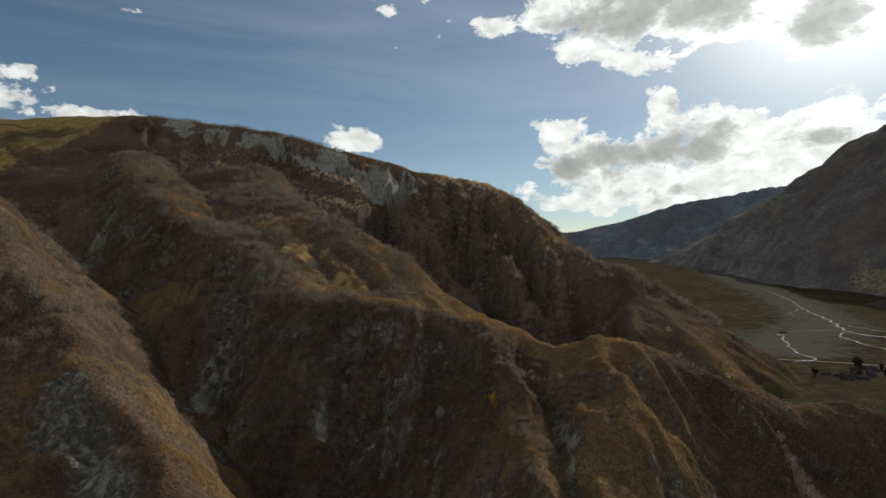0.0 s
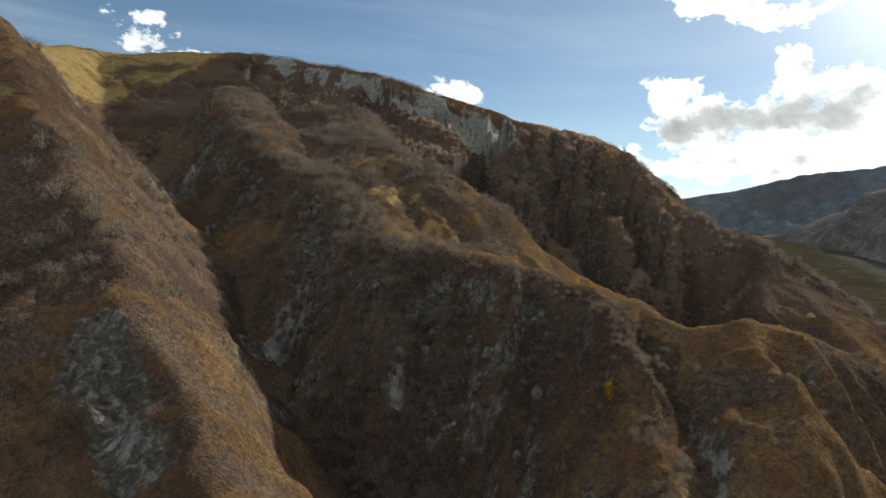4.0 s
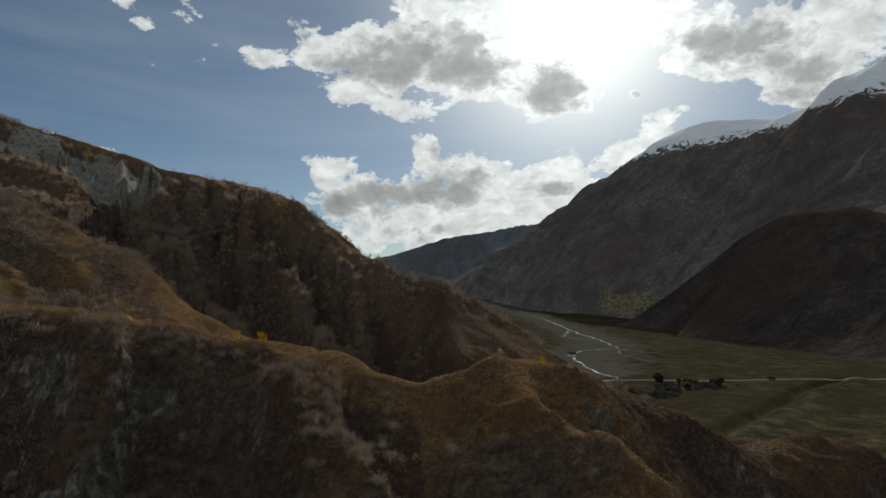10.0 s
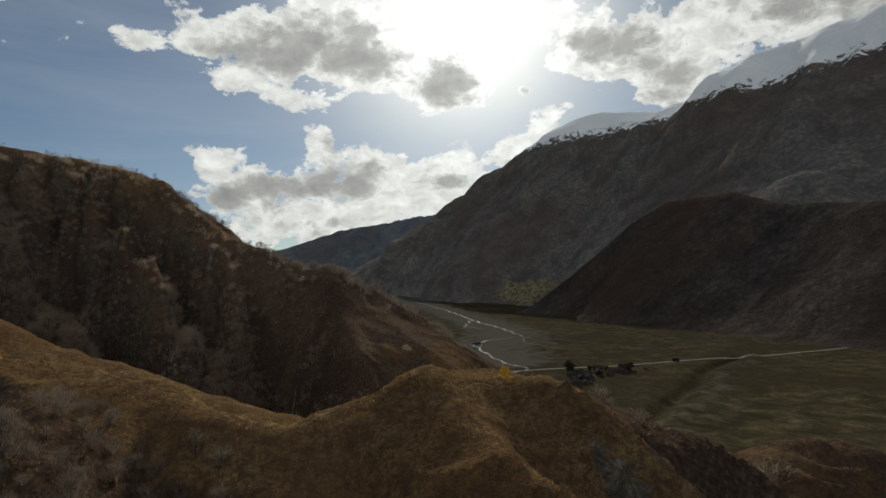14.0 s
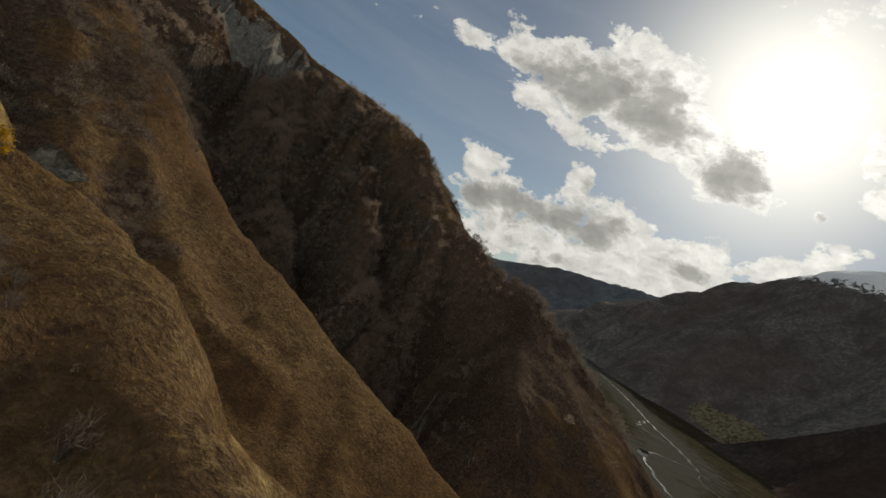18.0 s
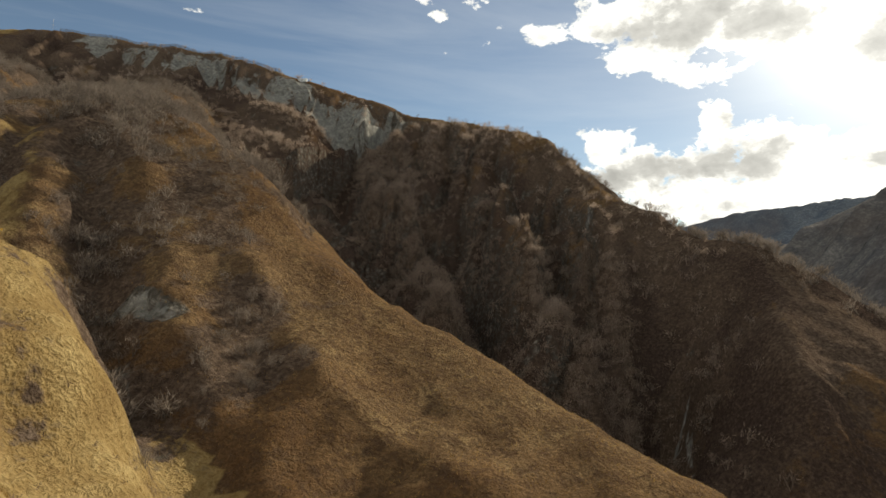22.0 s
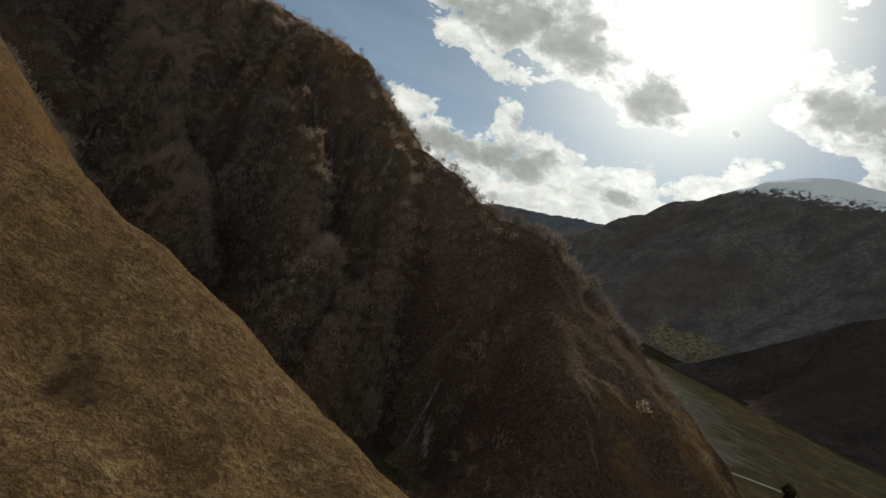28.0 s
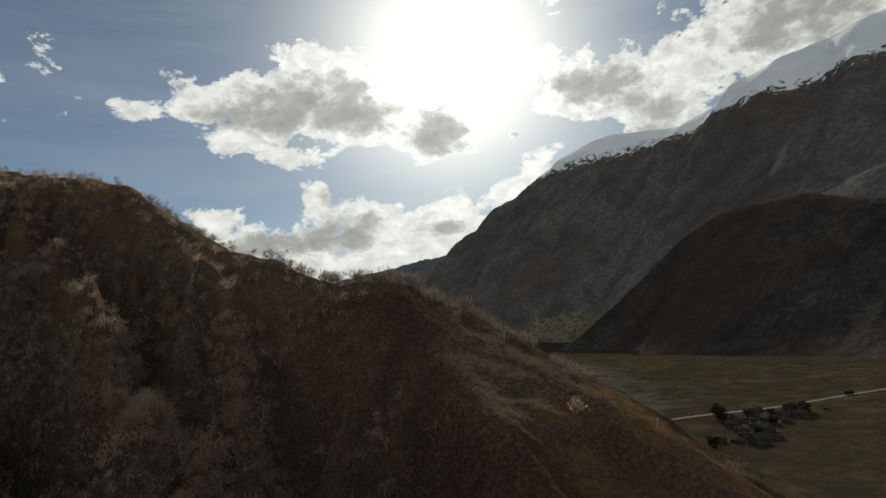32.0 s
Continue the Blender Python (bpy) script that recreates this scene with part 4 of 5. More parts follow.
clump *= np.where(value_at(COV["cliff"], x, y) > 0.3, 0.04, 1) * np.clip(sc * 2 - 0.55, 0.02, 1)
clump = np.maximum(clump, 0.75 * (kind == 3) * (value_at(flank_b, x, y) < 0.3) * np.clip((-105 - x) / 40, 0, 1) * (fractal(x, y, 34, 3, 153) > -0.1))
clump = np.maximum(clump, 0.7 * ((kind == 2) | (kind == 3)) * (x < -165) * (np.abs(y - 330 + 0.7 * (x + 160)) < 60) * (fractal(x, y, 40, 3, 151) > -0.12)) * np.where((kind == 2) & (value_at(COV["db"], x, y) > 0), 0.2, 0.15)
on_a = (kind <= 1) & (value_at(COV["da"], x, y) > 0)
bands = np.clip((rib_top - 0.35) * 2.4, 0, 1) * np.clip((fractal(x, y, 70, 3, 155) + 0.3) * 4, 0, 1) * (value_at(COV["fa"], x, y) > 12)
bands = np.maximum(bands * 0.28, np.sqrt(value_at(COV["ridge"], x, y)) * 0.95 * np.clip((value_at(COV["fa"], x, y) - 22) / 20, 0, 1) * (x < 35))
clump = clump * np.where(kind == 4, 0.35, 1)
face = (kind == 2) & (value_at(COV["db"], x, y) > 5) & (x > -150) & (x < -14)
clump = np.maximum(clump, 0.42 * face * np.clip((fractal(x, y, 18, 3, 157) + 0.25) * 4, 0.1, 1))
bands *= np.where(x > -95, np.clip((96 - z) / 14, 0, 1), 1)
clump = np.where(on_a, np.maximum(bands * 0.62, 0.05) * np.where(value_at(COV["cliff"], x, y) > 0.3, 0.08, 1) * np.clip((46 - x) / 16, 0.04, 1), clump)
ok = (rng.uniform(0, 1, n) < clump) & (z > 4)
x, y, z, sc, on_a = x[ok], y[ok], z[ok], sc[ok], on_a[ok]
size = rng.uniform(2.2, 5.6, len(x)) * (0.8 + 0.5 * np.clip((sc - 0.5) * 2, 0, 1)) * (1 + 0.25 * np.clip((np.hypot(x, y - 250) - 150) / 300, 0, 1))
size = np.where(on_a, rng.uniform(2.8, 7.0, len(x)), size)
close = (np.hypot(np.maximum(np.abs(x + 8) - 12, 0), np.maximum(np.abs(y - 245) - 140, 0)) < 62) & (z > 30) & ~on_a
size[close] = np.clip(size[close] * 0.75, 1.5, 3.4)
for name, shapes, pick, label, category in (
        ("bare_shrubs", DOMES, ~close & ~on_a, "grey-brown leafless shrubs covering the steep slopes", "shrubs"),
        ("bare_bushes", NEAR, close, "fine-twigged leafless bushes along the near spur", "bushes"),
        ("slope_thickets", PUFFS, on_a, "dense grey-brown thickets on the ribs of the dark face", "thicket")):
    scatter(name, shapes, x[pick], y[pick], z[pick] - 0.1, size[pick], THICKET if shapes is PUFFS else TWIGS, rng, label, category, 1.0)

# low rusty scrub between them
n = 46000
x, y = rng.uniform(-420, 140, n), rng.uniform(80, 720, n)
z, sc = height_at(x, y), value_at(scrub, x, y)
near_b = np.exp(-((y - 235) / 40) ** 2) * np.exp(-((x + 5) / 75) ** 2)
ok = (rng.uniform(0, 1, n) < np.clip(0.2 + 0.6 * sc + 1.2 * near_b, 0, 1.6) * 0.5 * np.where(value_at(COV["cliff"], x, y) > 0.2, 0.1, 1)) & (z > 2)
x, y, z = x[ok], y[ok], z[ok]
scatter("rusty_scrub", LOW, x, y, z - 0.05, rng.uniform(0.35, 0.9, len(x)), RUST, rng, "low rust-brown scrub and bracken on the slopes", "scrub")

# tussocks of dry grass on the spurs that the camera crosses
n = 105000
x, y = rng.uniform(-150, 70, n), rng.uniform(190, 470, n)
z, sc = height_at(x, y), value_at(scrub, x, y)
d_path = np.abs(x + 12)
ok = (rng.uniform(0, 1, n) < np.clip(1.1 - sc * 0.8, 0.05, 1) * np.clip(1.2 - d_path / 110, 0.12, 1) * 0.75) & (z > 2)
x, y, z = x[ok], y[ok], z[ok]
scatter("grass_tussocks", TUFTS, x, y, z - 0.04, rng.uniform(0.18, 0.45, len(x)), STRAW, rng, "dry golden grass tussocks on the ridges", "grass")

# ---- trees ----


def part(name, me, mat, parent, label=""):
    """One mesh object under a thing or a part; me is a mesh or a bmesh."""
    if isinstance(me, bmesh.types.BMesh):
        bm, me = me, bpy.data.meshes.new(name)
        bm.to_mesh(me)
        bm.free()
    if mat is not None and not me.materials:
        me.materials.append(mat)
    ob = new(name, me)
    ob.parent = parent
    return tagged(ob, label) if label else ob


def thing(name, label, category, group=""):
    ob = new(name)
    ob.empty_display_size = 0.5
    return tagged(ob, label, category, group)


def limb(bm, a, b, r0, r1, sides=5):
    a, b = Vector(a), Vector(b)
    q = (b - a).to_track_quat("Z", "Y")
    rings = []
    for p, r in ((a, r0), (b, r1)):
        rings.append([bm.verts.new(p + q @ Vector((math.cos(k * 2 * math.pi / sides) * r, math.sin(k * 2 * math.pi / sides) * r, 0))) for k in range(sides)])
    for k in range(sides):
        bm.faces.new((rings[0][k], rings[0][(k + 1) % sides], rings[1][(k + 1) % sides], rings[1][k]))
    bm.faces.new(rings[1])


def make_tree(seed, tall, wide, mat, label, category="tree", fine=420, leaf=0.055):
    """A tree at the origin: bent tapered trunk, limbs, a crown of many small clumps with gaps."""
    r = np.random.default_rng(seed)
    root = thing("tree", label, category, "trees on the slopes")
    bm, ends = bmesh.new(), []
    p, rad = Vector((0, 0, -0.3)), 0.022 * tall
    top = Vector((r.uniform(-0.08, 0.08) * tall, r.uniform(-0.08, 0.08) * tall, tall * 0.8))
    steps = 4
    for k in range(steps):
        q = Vector((0, 0, -0.3)).lerp(top, (k + 1) / steps) + Vector((r.normal() * 0.02, r.normal() * 0.02, 0)) * tall
        limb(bm, p, q, rad, rad * 0.72, 6)
        for _ in range(3 if k else 1):
            a, up = r.uniform(0, 6.28), r.uniform(0.25, 0.9)
            e = q + Vector((math.cos(a) * wide * 0.42, math.sin(a) * wide * 0.42, up * 0.22 * tall)) * r.uniform(0.6, 1.1)
            limb(bm, q, e, rad * 0.4, rad * 0.1, 4)
            ends.append(e)
            for _ in range(2):
                f = e + Vector((r.normal() * 0.14 * wide, r.normal() * 0.14 * wide, r.uniform(0.02, 0.14) * tall))
                limb(bm, q.lerp(e, 0.6), f, rad * 0.18, rad * 0.05, 3)
                ends.append(f)
        p, rad = q, rad * 0.72
    ends.append(top + Vector((0, 0, tall * 0.1)))
    part("trunk", bm, BARK, root)
    ends = np.array([tuple(e) for e in ends])
    c = ends[r.integers(0, len(ends), fine)] + r.normal(size=(fine, 3)) * (0.10 * wide, 0.10 * wide, 0.07 * tall)
    v = c[:, None, :] + r.normal(size=(fine, 3, 3)) * leaf * tall * r.uniform(0.5, 1.3, (fine, 1, 1))
    part("crown", tris_mesh("crown", v, mat), mat, root)
    return root


def on_land(x, y, dz=0.0):
    return float(height_at(np.array([x]), np.array([y]))[0]) + dz


def set_at(ob, x, y, z, turn=0.0, size=1.0):
    ob.matrix_basis = Matrix.LocRotScale((x, y, z), Euler((0, 0, turn)), (size, size, size))
    return ob


def copies(protos, spots, r, label=""):
    """Stands trees of the given kinds at spots of x, y, size; the first of each kind is the prototype itself."""
    used = set()
    for k, (x, y, size) in enumerate(spots):
        proto = protos[k % len(protos)]
        m = Matrix.Translation((x, y, on_land(x, y, -0.15))) @ Matrix.Rotation(float(r.uniform(0, 6.28)), 4, "Z")
        if k % len(protos) in used:
            ob = copy_thing(proto, m)
        else:
            used.add(k % len(protos))
            ob = proto
            ob.matrix_basis = m
        for_scale = ob.matrix_basis @ Matrix.Diagonal((size, size, size, 1))
        ob.matrix_basis = for_scale


tr = np.random.default_rng(23)
BARE = [make_tree(s, 6.0, 4.2, TWIGS, "leafless grey-brown birch standing on the mountain slope", fine=360, leaf=0.028) for s in (1, 2, 3, 4, 5)]
crest = []
for (x0, y0, _), (x1, y1, _), count in zip(CREST_A[8:], CREST_A[9:], (7, 9, 8, 14, 10, 12, 8, 5, 2)):
    for _ in range(count):
        k = tr.uniform(0, 1)
        crest.append((x0 + (x1 - x0) * k + tr.normal() * 2.5, y0 + (y1 - y0) * k + tr.normal() * 2.5, tr.uniform(0.45, 1.15)))
for x, y, s in ((-30, 694, 1.5), (-35, 704, 1.35), (-24, 690, 1.1), (4, 652, 1.3), (10, 645, 1.45), (16, 638, 1.2), (22, 630, 1.35)):
    crest.append((x, y, s))
# single trees on the nearer spurs
for _ in range(26):
    crest.append((tr.uniform(-190, -80), tr.uniform(240, 300), tr.uniform(0.4, 0.8)))
for _ in range(44):
    crest.append((tr.uniform(-90, 0), tr.uniform(195, 250), tr.uniform(0.35, 0.7)))
for _ in range(70):
    x = tr.uniform(-230, 40)
    crest.append((x, 560 + tr.uniform(-60, 90) - 0.4 * x, tr.uniform(0.6, 1.2)))
crest = [c for c in crest if not (abs(c[0] + 5) < 26 and abs(c[1] - 268) < 18)]
copies(BARE, crest, tr)
YELLOWS = [make_tree(11, 6.0, 4.0, YELLOW, "small birch with bright yellow autumn leaves", fine=420, leaf=0.04)]
copies(YELLOWS, [(-29, 222, 0.95), (-45, 288, 0.55), (-52, 292, 0.45), (20, 262, 0.4), (-100, 345, 0.6), (-70, 520, 0.8)], tr)

# ---- rock outcrops on the steep faces ----


def crag_material():
    m, t, b = material("weathered_rock", 0.9)
    p = place(t)
    st = t.nodes.new("ShaderNodeMapping")
    t.links.new(p, st.inputs[0])
    st.inputs["Scale"].default_value = (1.0, 1.0, 0.3)
    col = ramp(t, noise_at(t, st.outputs[0], 0.7, 8.0, 0.7, 0.5), [(0.28, (0.035, 0.033, 0.029)), (0.5, (0.11, 0.107, 0.096)), (0.75, (0.30, 0.295, 0.265))])
    lichen = ramp(t, noise_at(t, p, 0.35, 6.0, 0.65), [(0.52, 0.0), (0.62, 0.85)])
    t.links.new(blend(t, lichen, col, (0.10, 0.06, 0.035)), b.inputs["Base Color"])
    bump(t, b, noise_at(t, st.outputs[0], 1.8, 8.0, 0.7), 0.9, 0.5)
    return m


def make_crag(seed):
    """A broken buttress of rock, about one unit high, with ledges and cracks."""
    r = np.random.default_rng(seed)
    bm = bmesh.new()
    bmesh.ops.create_icosphere(bm, subdivisions=4, radius=0.5)
    cuts = [(Vector(r.normal(size=3)).normalized(), r.uniform(0.26, 0.44)) for _ in range(16)]
    for v in bm.verts:
        for n, k in cuts:
            over = v.co.dot(n) - k
            if over > 0:
                v.co -= n * over * 0.92
        q = np.array(v.co)
        ledge = 0.05 * math.sin(q[2] * 17 + 3 * q[0] + seed)
        v.co *= 1 + ledge + 0.05 * math.sin(q[0] * 23 + q[1] * 11 + seed * 2) + float(r.normal()) * 0.012
        v.co.z = v.co.z * 1.15 + 0.28
    me = bpy.data.meshes.new("rock_outcrop")
    bm.to_mesh(me)
    bm.free()
    me.materials.append(CRAG)
    return me


CRAG = crag_material()
CRAGS = [make_crag(s) for s in range(1, 8)]
cr = np.random.default_rng(41)
spots = []
while len(spots) < 64:
    x, y = float(cr.uniform(-350, -40)), float(cr.uniform(150, 400))
    i, j = np.searchsorted(XS, x), np.searchsorted(YS, y)
    if (rock[j, i] > 0.35 or pale[j, i] > 0.35) and STEEP[j, i] > 0.6 and face_b[j, i] and all(math.hypot(x - a, y - b) > 7 for a, b in spots):
        spots.append((x, y))
for k, (x, y) in enumerate(spots):
    size = float(cr.uniform(3.0, 7.5))
    ob = new("rock_outcrop", CRAGS[k % 7])
    ob.matrix_basis = Matrix.LocRotScale((x, y, on_land(x, y, -0.22 * size)), Euler((float(cr.uniform(0.1, 0.35)), 0, float(cr.uniform(0, 6.28)))), (size * float(cr.uniform(0.6, 1.0)), size * float(cr.uniform(0.6, 1.0)), size))
    tagged(ob, "grey weathered rock outcrop standing out of the steep slope", "rock", "rock outcrops")

# ---- avalanche fence, mast and hut on the plateau ----


def plain(name, col, rough=0.7, spread=0.25, scale=2.0, metal=0.0):
    m, t, b = material(name, rough)
    p = place(t)
    dark, light = tuple(c * (1 - spread) for c in col), tuple(min(1, c * (1 + spread)) for c in col)
    big, small = noise_at(t, p, scale * 0.15, 5.0, 0.6), noise_at(t, p, scale, 6.0, 0.65)
    c = ramp(t, calc(t, "ADD", calc(t, "MULTIPLY", big, 0.5), calc(t, "MULTIPLY", small, 0.5)), [(0.3, dark), (0.7, light)])
    t.links.new(c, b.inputs["Base Color"])
    b.inputs["Metallic"].default_value = metal
    bump(t, b, small, 0.4, 0.05)
    return m


WOOD = plain("weathered_wood", (0.13, 0.10, 0.075))
WHITE = plain("white_paint", (0.78, 0.78, 0.76), 0.6, 0.08)
STONE = plain("dark_stone_wall", (0.07, 0.065, 0.06), 0.9, 0.5, 1.2)
SLATE = plain("slate_roof", (0.036, 0.033, 0.031), 0.8, 0.4, 1.0)
RUSTED = plain("rusty_sheet", (0.05, 0.041, 0.035), 0.7, 0.4, 0.8)
STEEL = plain("galvanised_steel", (0.30, 0.30, 0.31), 0.45, 0.15, 3.0, 0.8)
GLASS = plain("dark_window_glass", (0.02, 0.022, 0.025), 0.12, 0.1)
RUBBER = plain("black_rubber", (0.02, 0.02, 0.02), 0.85, 0.1)
GRAVEL = plain("pale_gravel_track", (0.20, 0.185, 0.16), 0.95, 0.35, 0.6)


def box(bm, x0, y0, z0, x1, y1, z1, bevel=0.0):
    m = Matrix.Translation(((x0 + x1) / 2, (y0 + y1) / 2, (z0 + z1) / 2)) @ Matrix.Diagonal((x1 - x0, y1 - y0, z1 - z0, 1))
    made = bmesh.ops.create_cube(bm, size=1.0, matrix=m)
    if bevel:
        edges = list({e for v in made["verts"] for e in v.link_edges})
        bmesh.ops.bevel(bm, geom=edges, offset=bevel, segments=1, affect="EDGES")
    return bm


def mesh_of(name, bm, mat):
    me = bpy.data.meshes.new(name)
    bm.to_mesh(me)
    bm.free()
    me.materials.append(mat)
    return me


def fence_line(pts, label, every=7.0, tall=3.6):
    """Posts with braces and three boards a bay along a line on the land."""
    root = thing("avalanche_fence", label, "fence", "avalanche fences on the plateau")
    bm = bmesh.new()
    box(bm, -0.14, -0.14, -0.6, 0.14, 0.14, tall, 0.03)
    post = mesh_of("post", bm, WOOD)
    bm = bmesh.new()
    limb(bm, (0, 1.9, -0.4), (0, 0.1, tall * 0.75), 0.09, 0.08, 4)
    brace = mesh_of("brace", bm, WOOD)
    bm = bmesh.new()
    box(bm, 0.0, -0.05, -0.22, 1.0, 0.05, 0.22)
    board = mesh_of("board", bm, WOOD)
    spots = []
    for (x0, y0), (x1, y1) in zip(pts[:-1], pts[1:]):
        count = max(1, round(math.hypot(x1 - x0, y1 - y0) / every))
        for k in range(count):
            spots.append((x0 + (x1 - x0) * k / count, y0 + (y1 - y0) * k / count))
    spots.append(pts[-1])
    at = [Vector((x, y, on_land(x, y))) for x, y in spots]
    for a, b in zip(at, at[1:] + [at[-1] * 2 - at[-2]]):
        d = b - a
        turn = math.atan2(d.y, d.x)
        m = Matrix.Translation(a) @ Matrix.Rotation(turn, 4, "Z")
        for me, nm in ((post, "post"), (brace, "brace")):
            o = part(nm, me, WOOD, root)
            o.matrix_basis = m
        if b is not a and (a - at[-1]).length > 0.1:
            for h in (0.9, 2.0, 3.1):
                o = part("board", board, WOOD, root)
                run = (d.length, 1, 1)
                tilt = -math.asin(max(-1, min(1, d.z / d.length)))
                o.matrix_basis = Matrix.Translation(a + Vector((0, 0, h))) @ Matrix.Rotation(turn, 4, "Z") @ Matrix.Rotation(tilt, 4, "Y") @ Matrix.Diagonal((*run, 1))
    return root


def below_crest(k, pts=CREST_A):
    """A place just on the near side of the crest, k metres along from its third point."""
    x, y = pts[2][0], pts[2][1]
    for (x0, y0, _), (x1, y1, _) in zip(pts[2:-1], pts[3:]):
        length = math.hypot(x1 - x0, y1 - y0)
        if k <= length:
            nx, ny = (y1 - y0) / length, -(x1 - x0) / length
            return x0 + (x1 - x0) * k / length + nx * 5, y0 + (y1 - y0) * k / length + ny * 5
        k -= length
    return x, y


fence_line([below_crest(k) for k in range(150, 480, 22)], "weathered timber avalanche fence along the rim of the plateau")
fence_line([(-1010, 752), (-960, 760), (-905, 766), (-860, 772)], "weathered timber avalanche fence on the golden pasture")

mast = thing("mast", "thin steel mast with cross arms on the plateau", "mast")
bm = bmesh.new()
limb(bm, (0, 0, -1), (0, 0, 15), 0.22, 0.12, 8)
part("pole", bm, STEEL, mast)
for h in (12.0, 14.2):
    bm = bmesh.new()
    box(bm, -1.6, -0.1, h, 1.6, 0.1, h + 0.18, 0.02)
    part("cross_arm", bm, STEEL, mast)
for a in (0.4, 2.5, 4.6):
    bm = bmesh.new()
    limb(bm, (0, 0, 11), (math.cos(a) * 6, math.sin(a) * 6, -0.5), 0.03, 0.03, 4)
    part("guy_wire", bm, STEEL, mast)
set_at(mast, -716, 842, on_land(-716, 842))

hut = thing("trough_shed", "long low white shed on the rim of the cliff", "shed")
bm = bmesh.new()
box(bm, -6, -1.5, -1.0, 6, 1.5, 2.2, 0.05)
part("wall", bm, WHITE, hut)
bm = bmesh.new()
box(bm, -6.3, -1.8, 2.2, 6.3, 1.8, 2.45, 0.04)
part("roof", bm, WHITE, hut)
bm = bmesh.new()
box(bm, -0.5, -1.56, 0.0, 0.5, -1.5, 1.9)
part("door", bm, WOOD, hut, "weathered wooden door")
set_at(hut, -372, 877, on_land(-372, 877, 0.4), -0.15)

# ---- the valley: water, road, village, vehicles ----


def valley_z(x, y):
    return float(valley(np.array([float(x)]), np.array([float(y)]))[0])


def ribbon(name, pts, width, lift, mat, label, category, wob=0.0, seed=0):
    """A strip laid on the valley floor along a smoothed line."""
    P = [Vector((x, y, 0)) for x, y in pts]
    fine = []
    for k in range(len(P) - 1):
        p0, p1, p2, p3 = P[max(k - 1, 0)], P[k], P[k + 1], P[min(k + 2, len(P) - 1)]
        steps = max(2, int((p2 - p1).length / 5))
        for s in range(steps):
            t = s / steps
            fine.append(0.5 * ((2 * p1) + (p2 - p0) * t + (2 * p0 - 5 * p1 + 4 * p2 - p3) * t * t + (3 * p1 - p0 - 3 * p2 + p3) * t ** 3))
    fine.append(P[-1])
    bm, rows = bmesh.new(), []
    r = random.Random(seed)
    for k, p in enumerate(fine):
        d = (fine[min(k + 1, len(fine) - 1)] - fine[max(k - 1, 0)]).normalized()
        n = Vector((-d.y, d.x, 0))
        if wob:
            p = p + n * wob * math.sin(k * 0.55 + seed) + n * r.uniform(-0.4, 0.4) * wob
        w = width * (1 + (r.uniform(-0.4, 0.5) if wob else 0.0))
        row = []
        for u in (-0.5, -0.2, 0.2, 0.5):
            q = p + n * u * w
            row.append(bm.verts.new((q.x, q.y, max(valley_z(q.x, q.y), -1.5) + lift)))
        rows.append(row)
    for a, b in zip(rows[:-1], rows[1:]):
        for k in range(3):
            bm.faces.new((a[k], a[k + 1], b[k + 1], b[k]))
    ob = new(name, mesh_of(name, bm, mat))
    for poly in ob.data.polygons:
        poly.use_smooth = True
    return tagged(ob, label, category, kind="structure")


WATER, wt, wb = material("river_water", 0.12)
wb.inputs["Base Color"].default_value = (0.09, 0.10, 0.105, 1)
wb.inputs["Specular IOR Level"].default_value = 0.5
bump(wt, wb, noise_at(wt, place(wt), 0.9, 4.0, 0.6), 0.35, 0.3)
ribbon("water_main", [(620, 3600), (560, 2200), (520, 1600), (470, 1350), (437, 1130), (402, 972), (425, 930), (442, 885), (480, 852), (560, 830), (700, 815)], 4.5, 0.35, WATER, "braided glacial river shining on its gravel bed", "river", 2.5, 1)
ribbon("water_side", [(405, 975), (372, 930), (366, 870), (372, 806), (366, 750)], 2.4, 0.35, WATER, "narrow shining side channel of the river", "river", 2.0, 2)
ribbon("water_near", [(402, 990), (330, 960), (292, 910), (270, 820), (258, 765), (262, 716), (235, 690)], 3, 0.35, WATER, "curving shallow channel of the river", "river", 2.0, 3)
ribbon("water_far", [(440, 1140), (395, 1180), (420, 1260), (470, 1350)], 3.2, 0.35, WATER, "thin channel of the braided river", "river", 3.0, 4)
ribbon("water_link", [(425, 930), (470, 950), (452, 1000), (437, 1060)], 2.2, 0.35, WATER, "thin channel of the braided river", "river", 2.0, 5)
ribbon("road", [(150, 705), (243, 701), (290, 698), (320, 690), (345, 683), (423, 679), (484, 673), (553, 667), (680, 668), (900, 700)], 4.2, 0.30, GRAVEL, "pale unpaved valley road", "road")


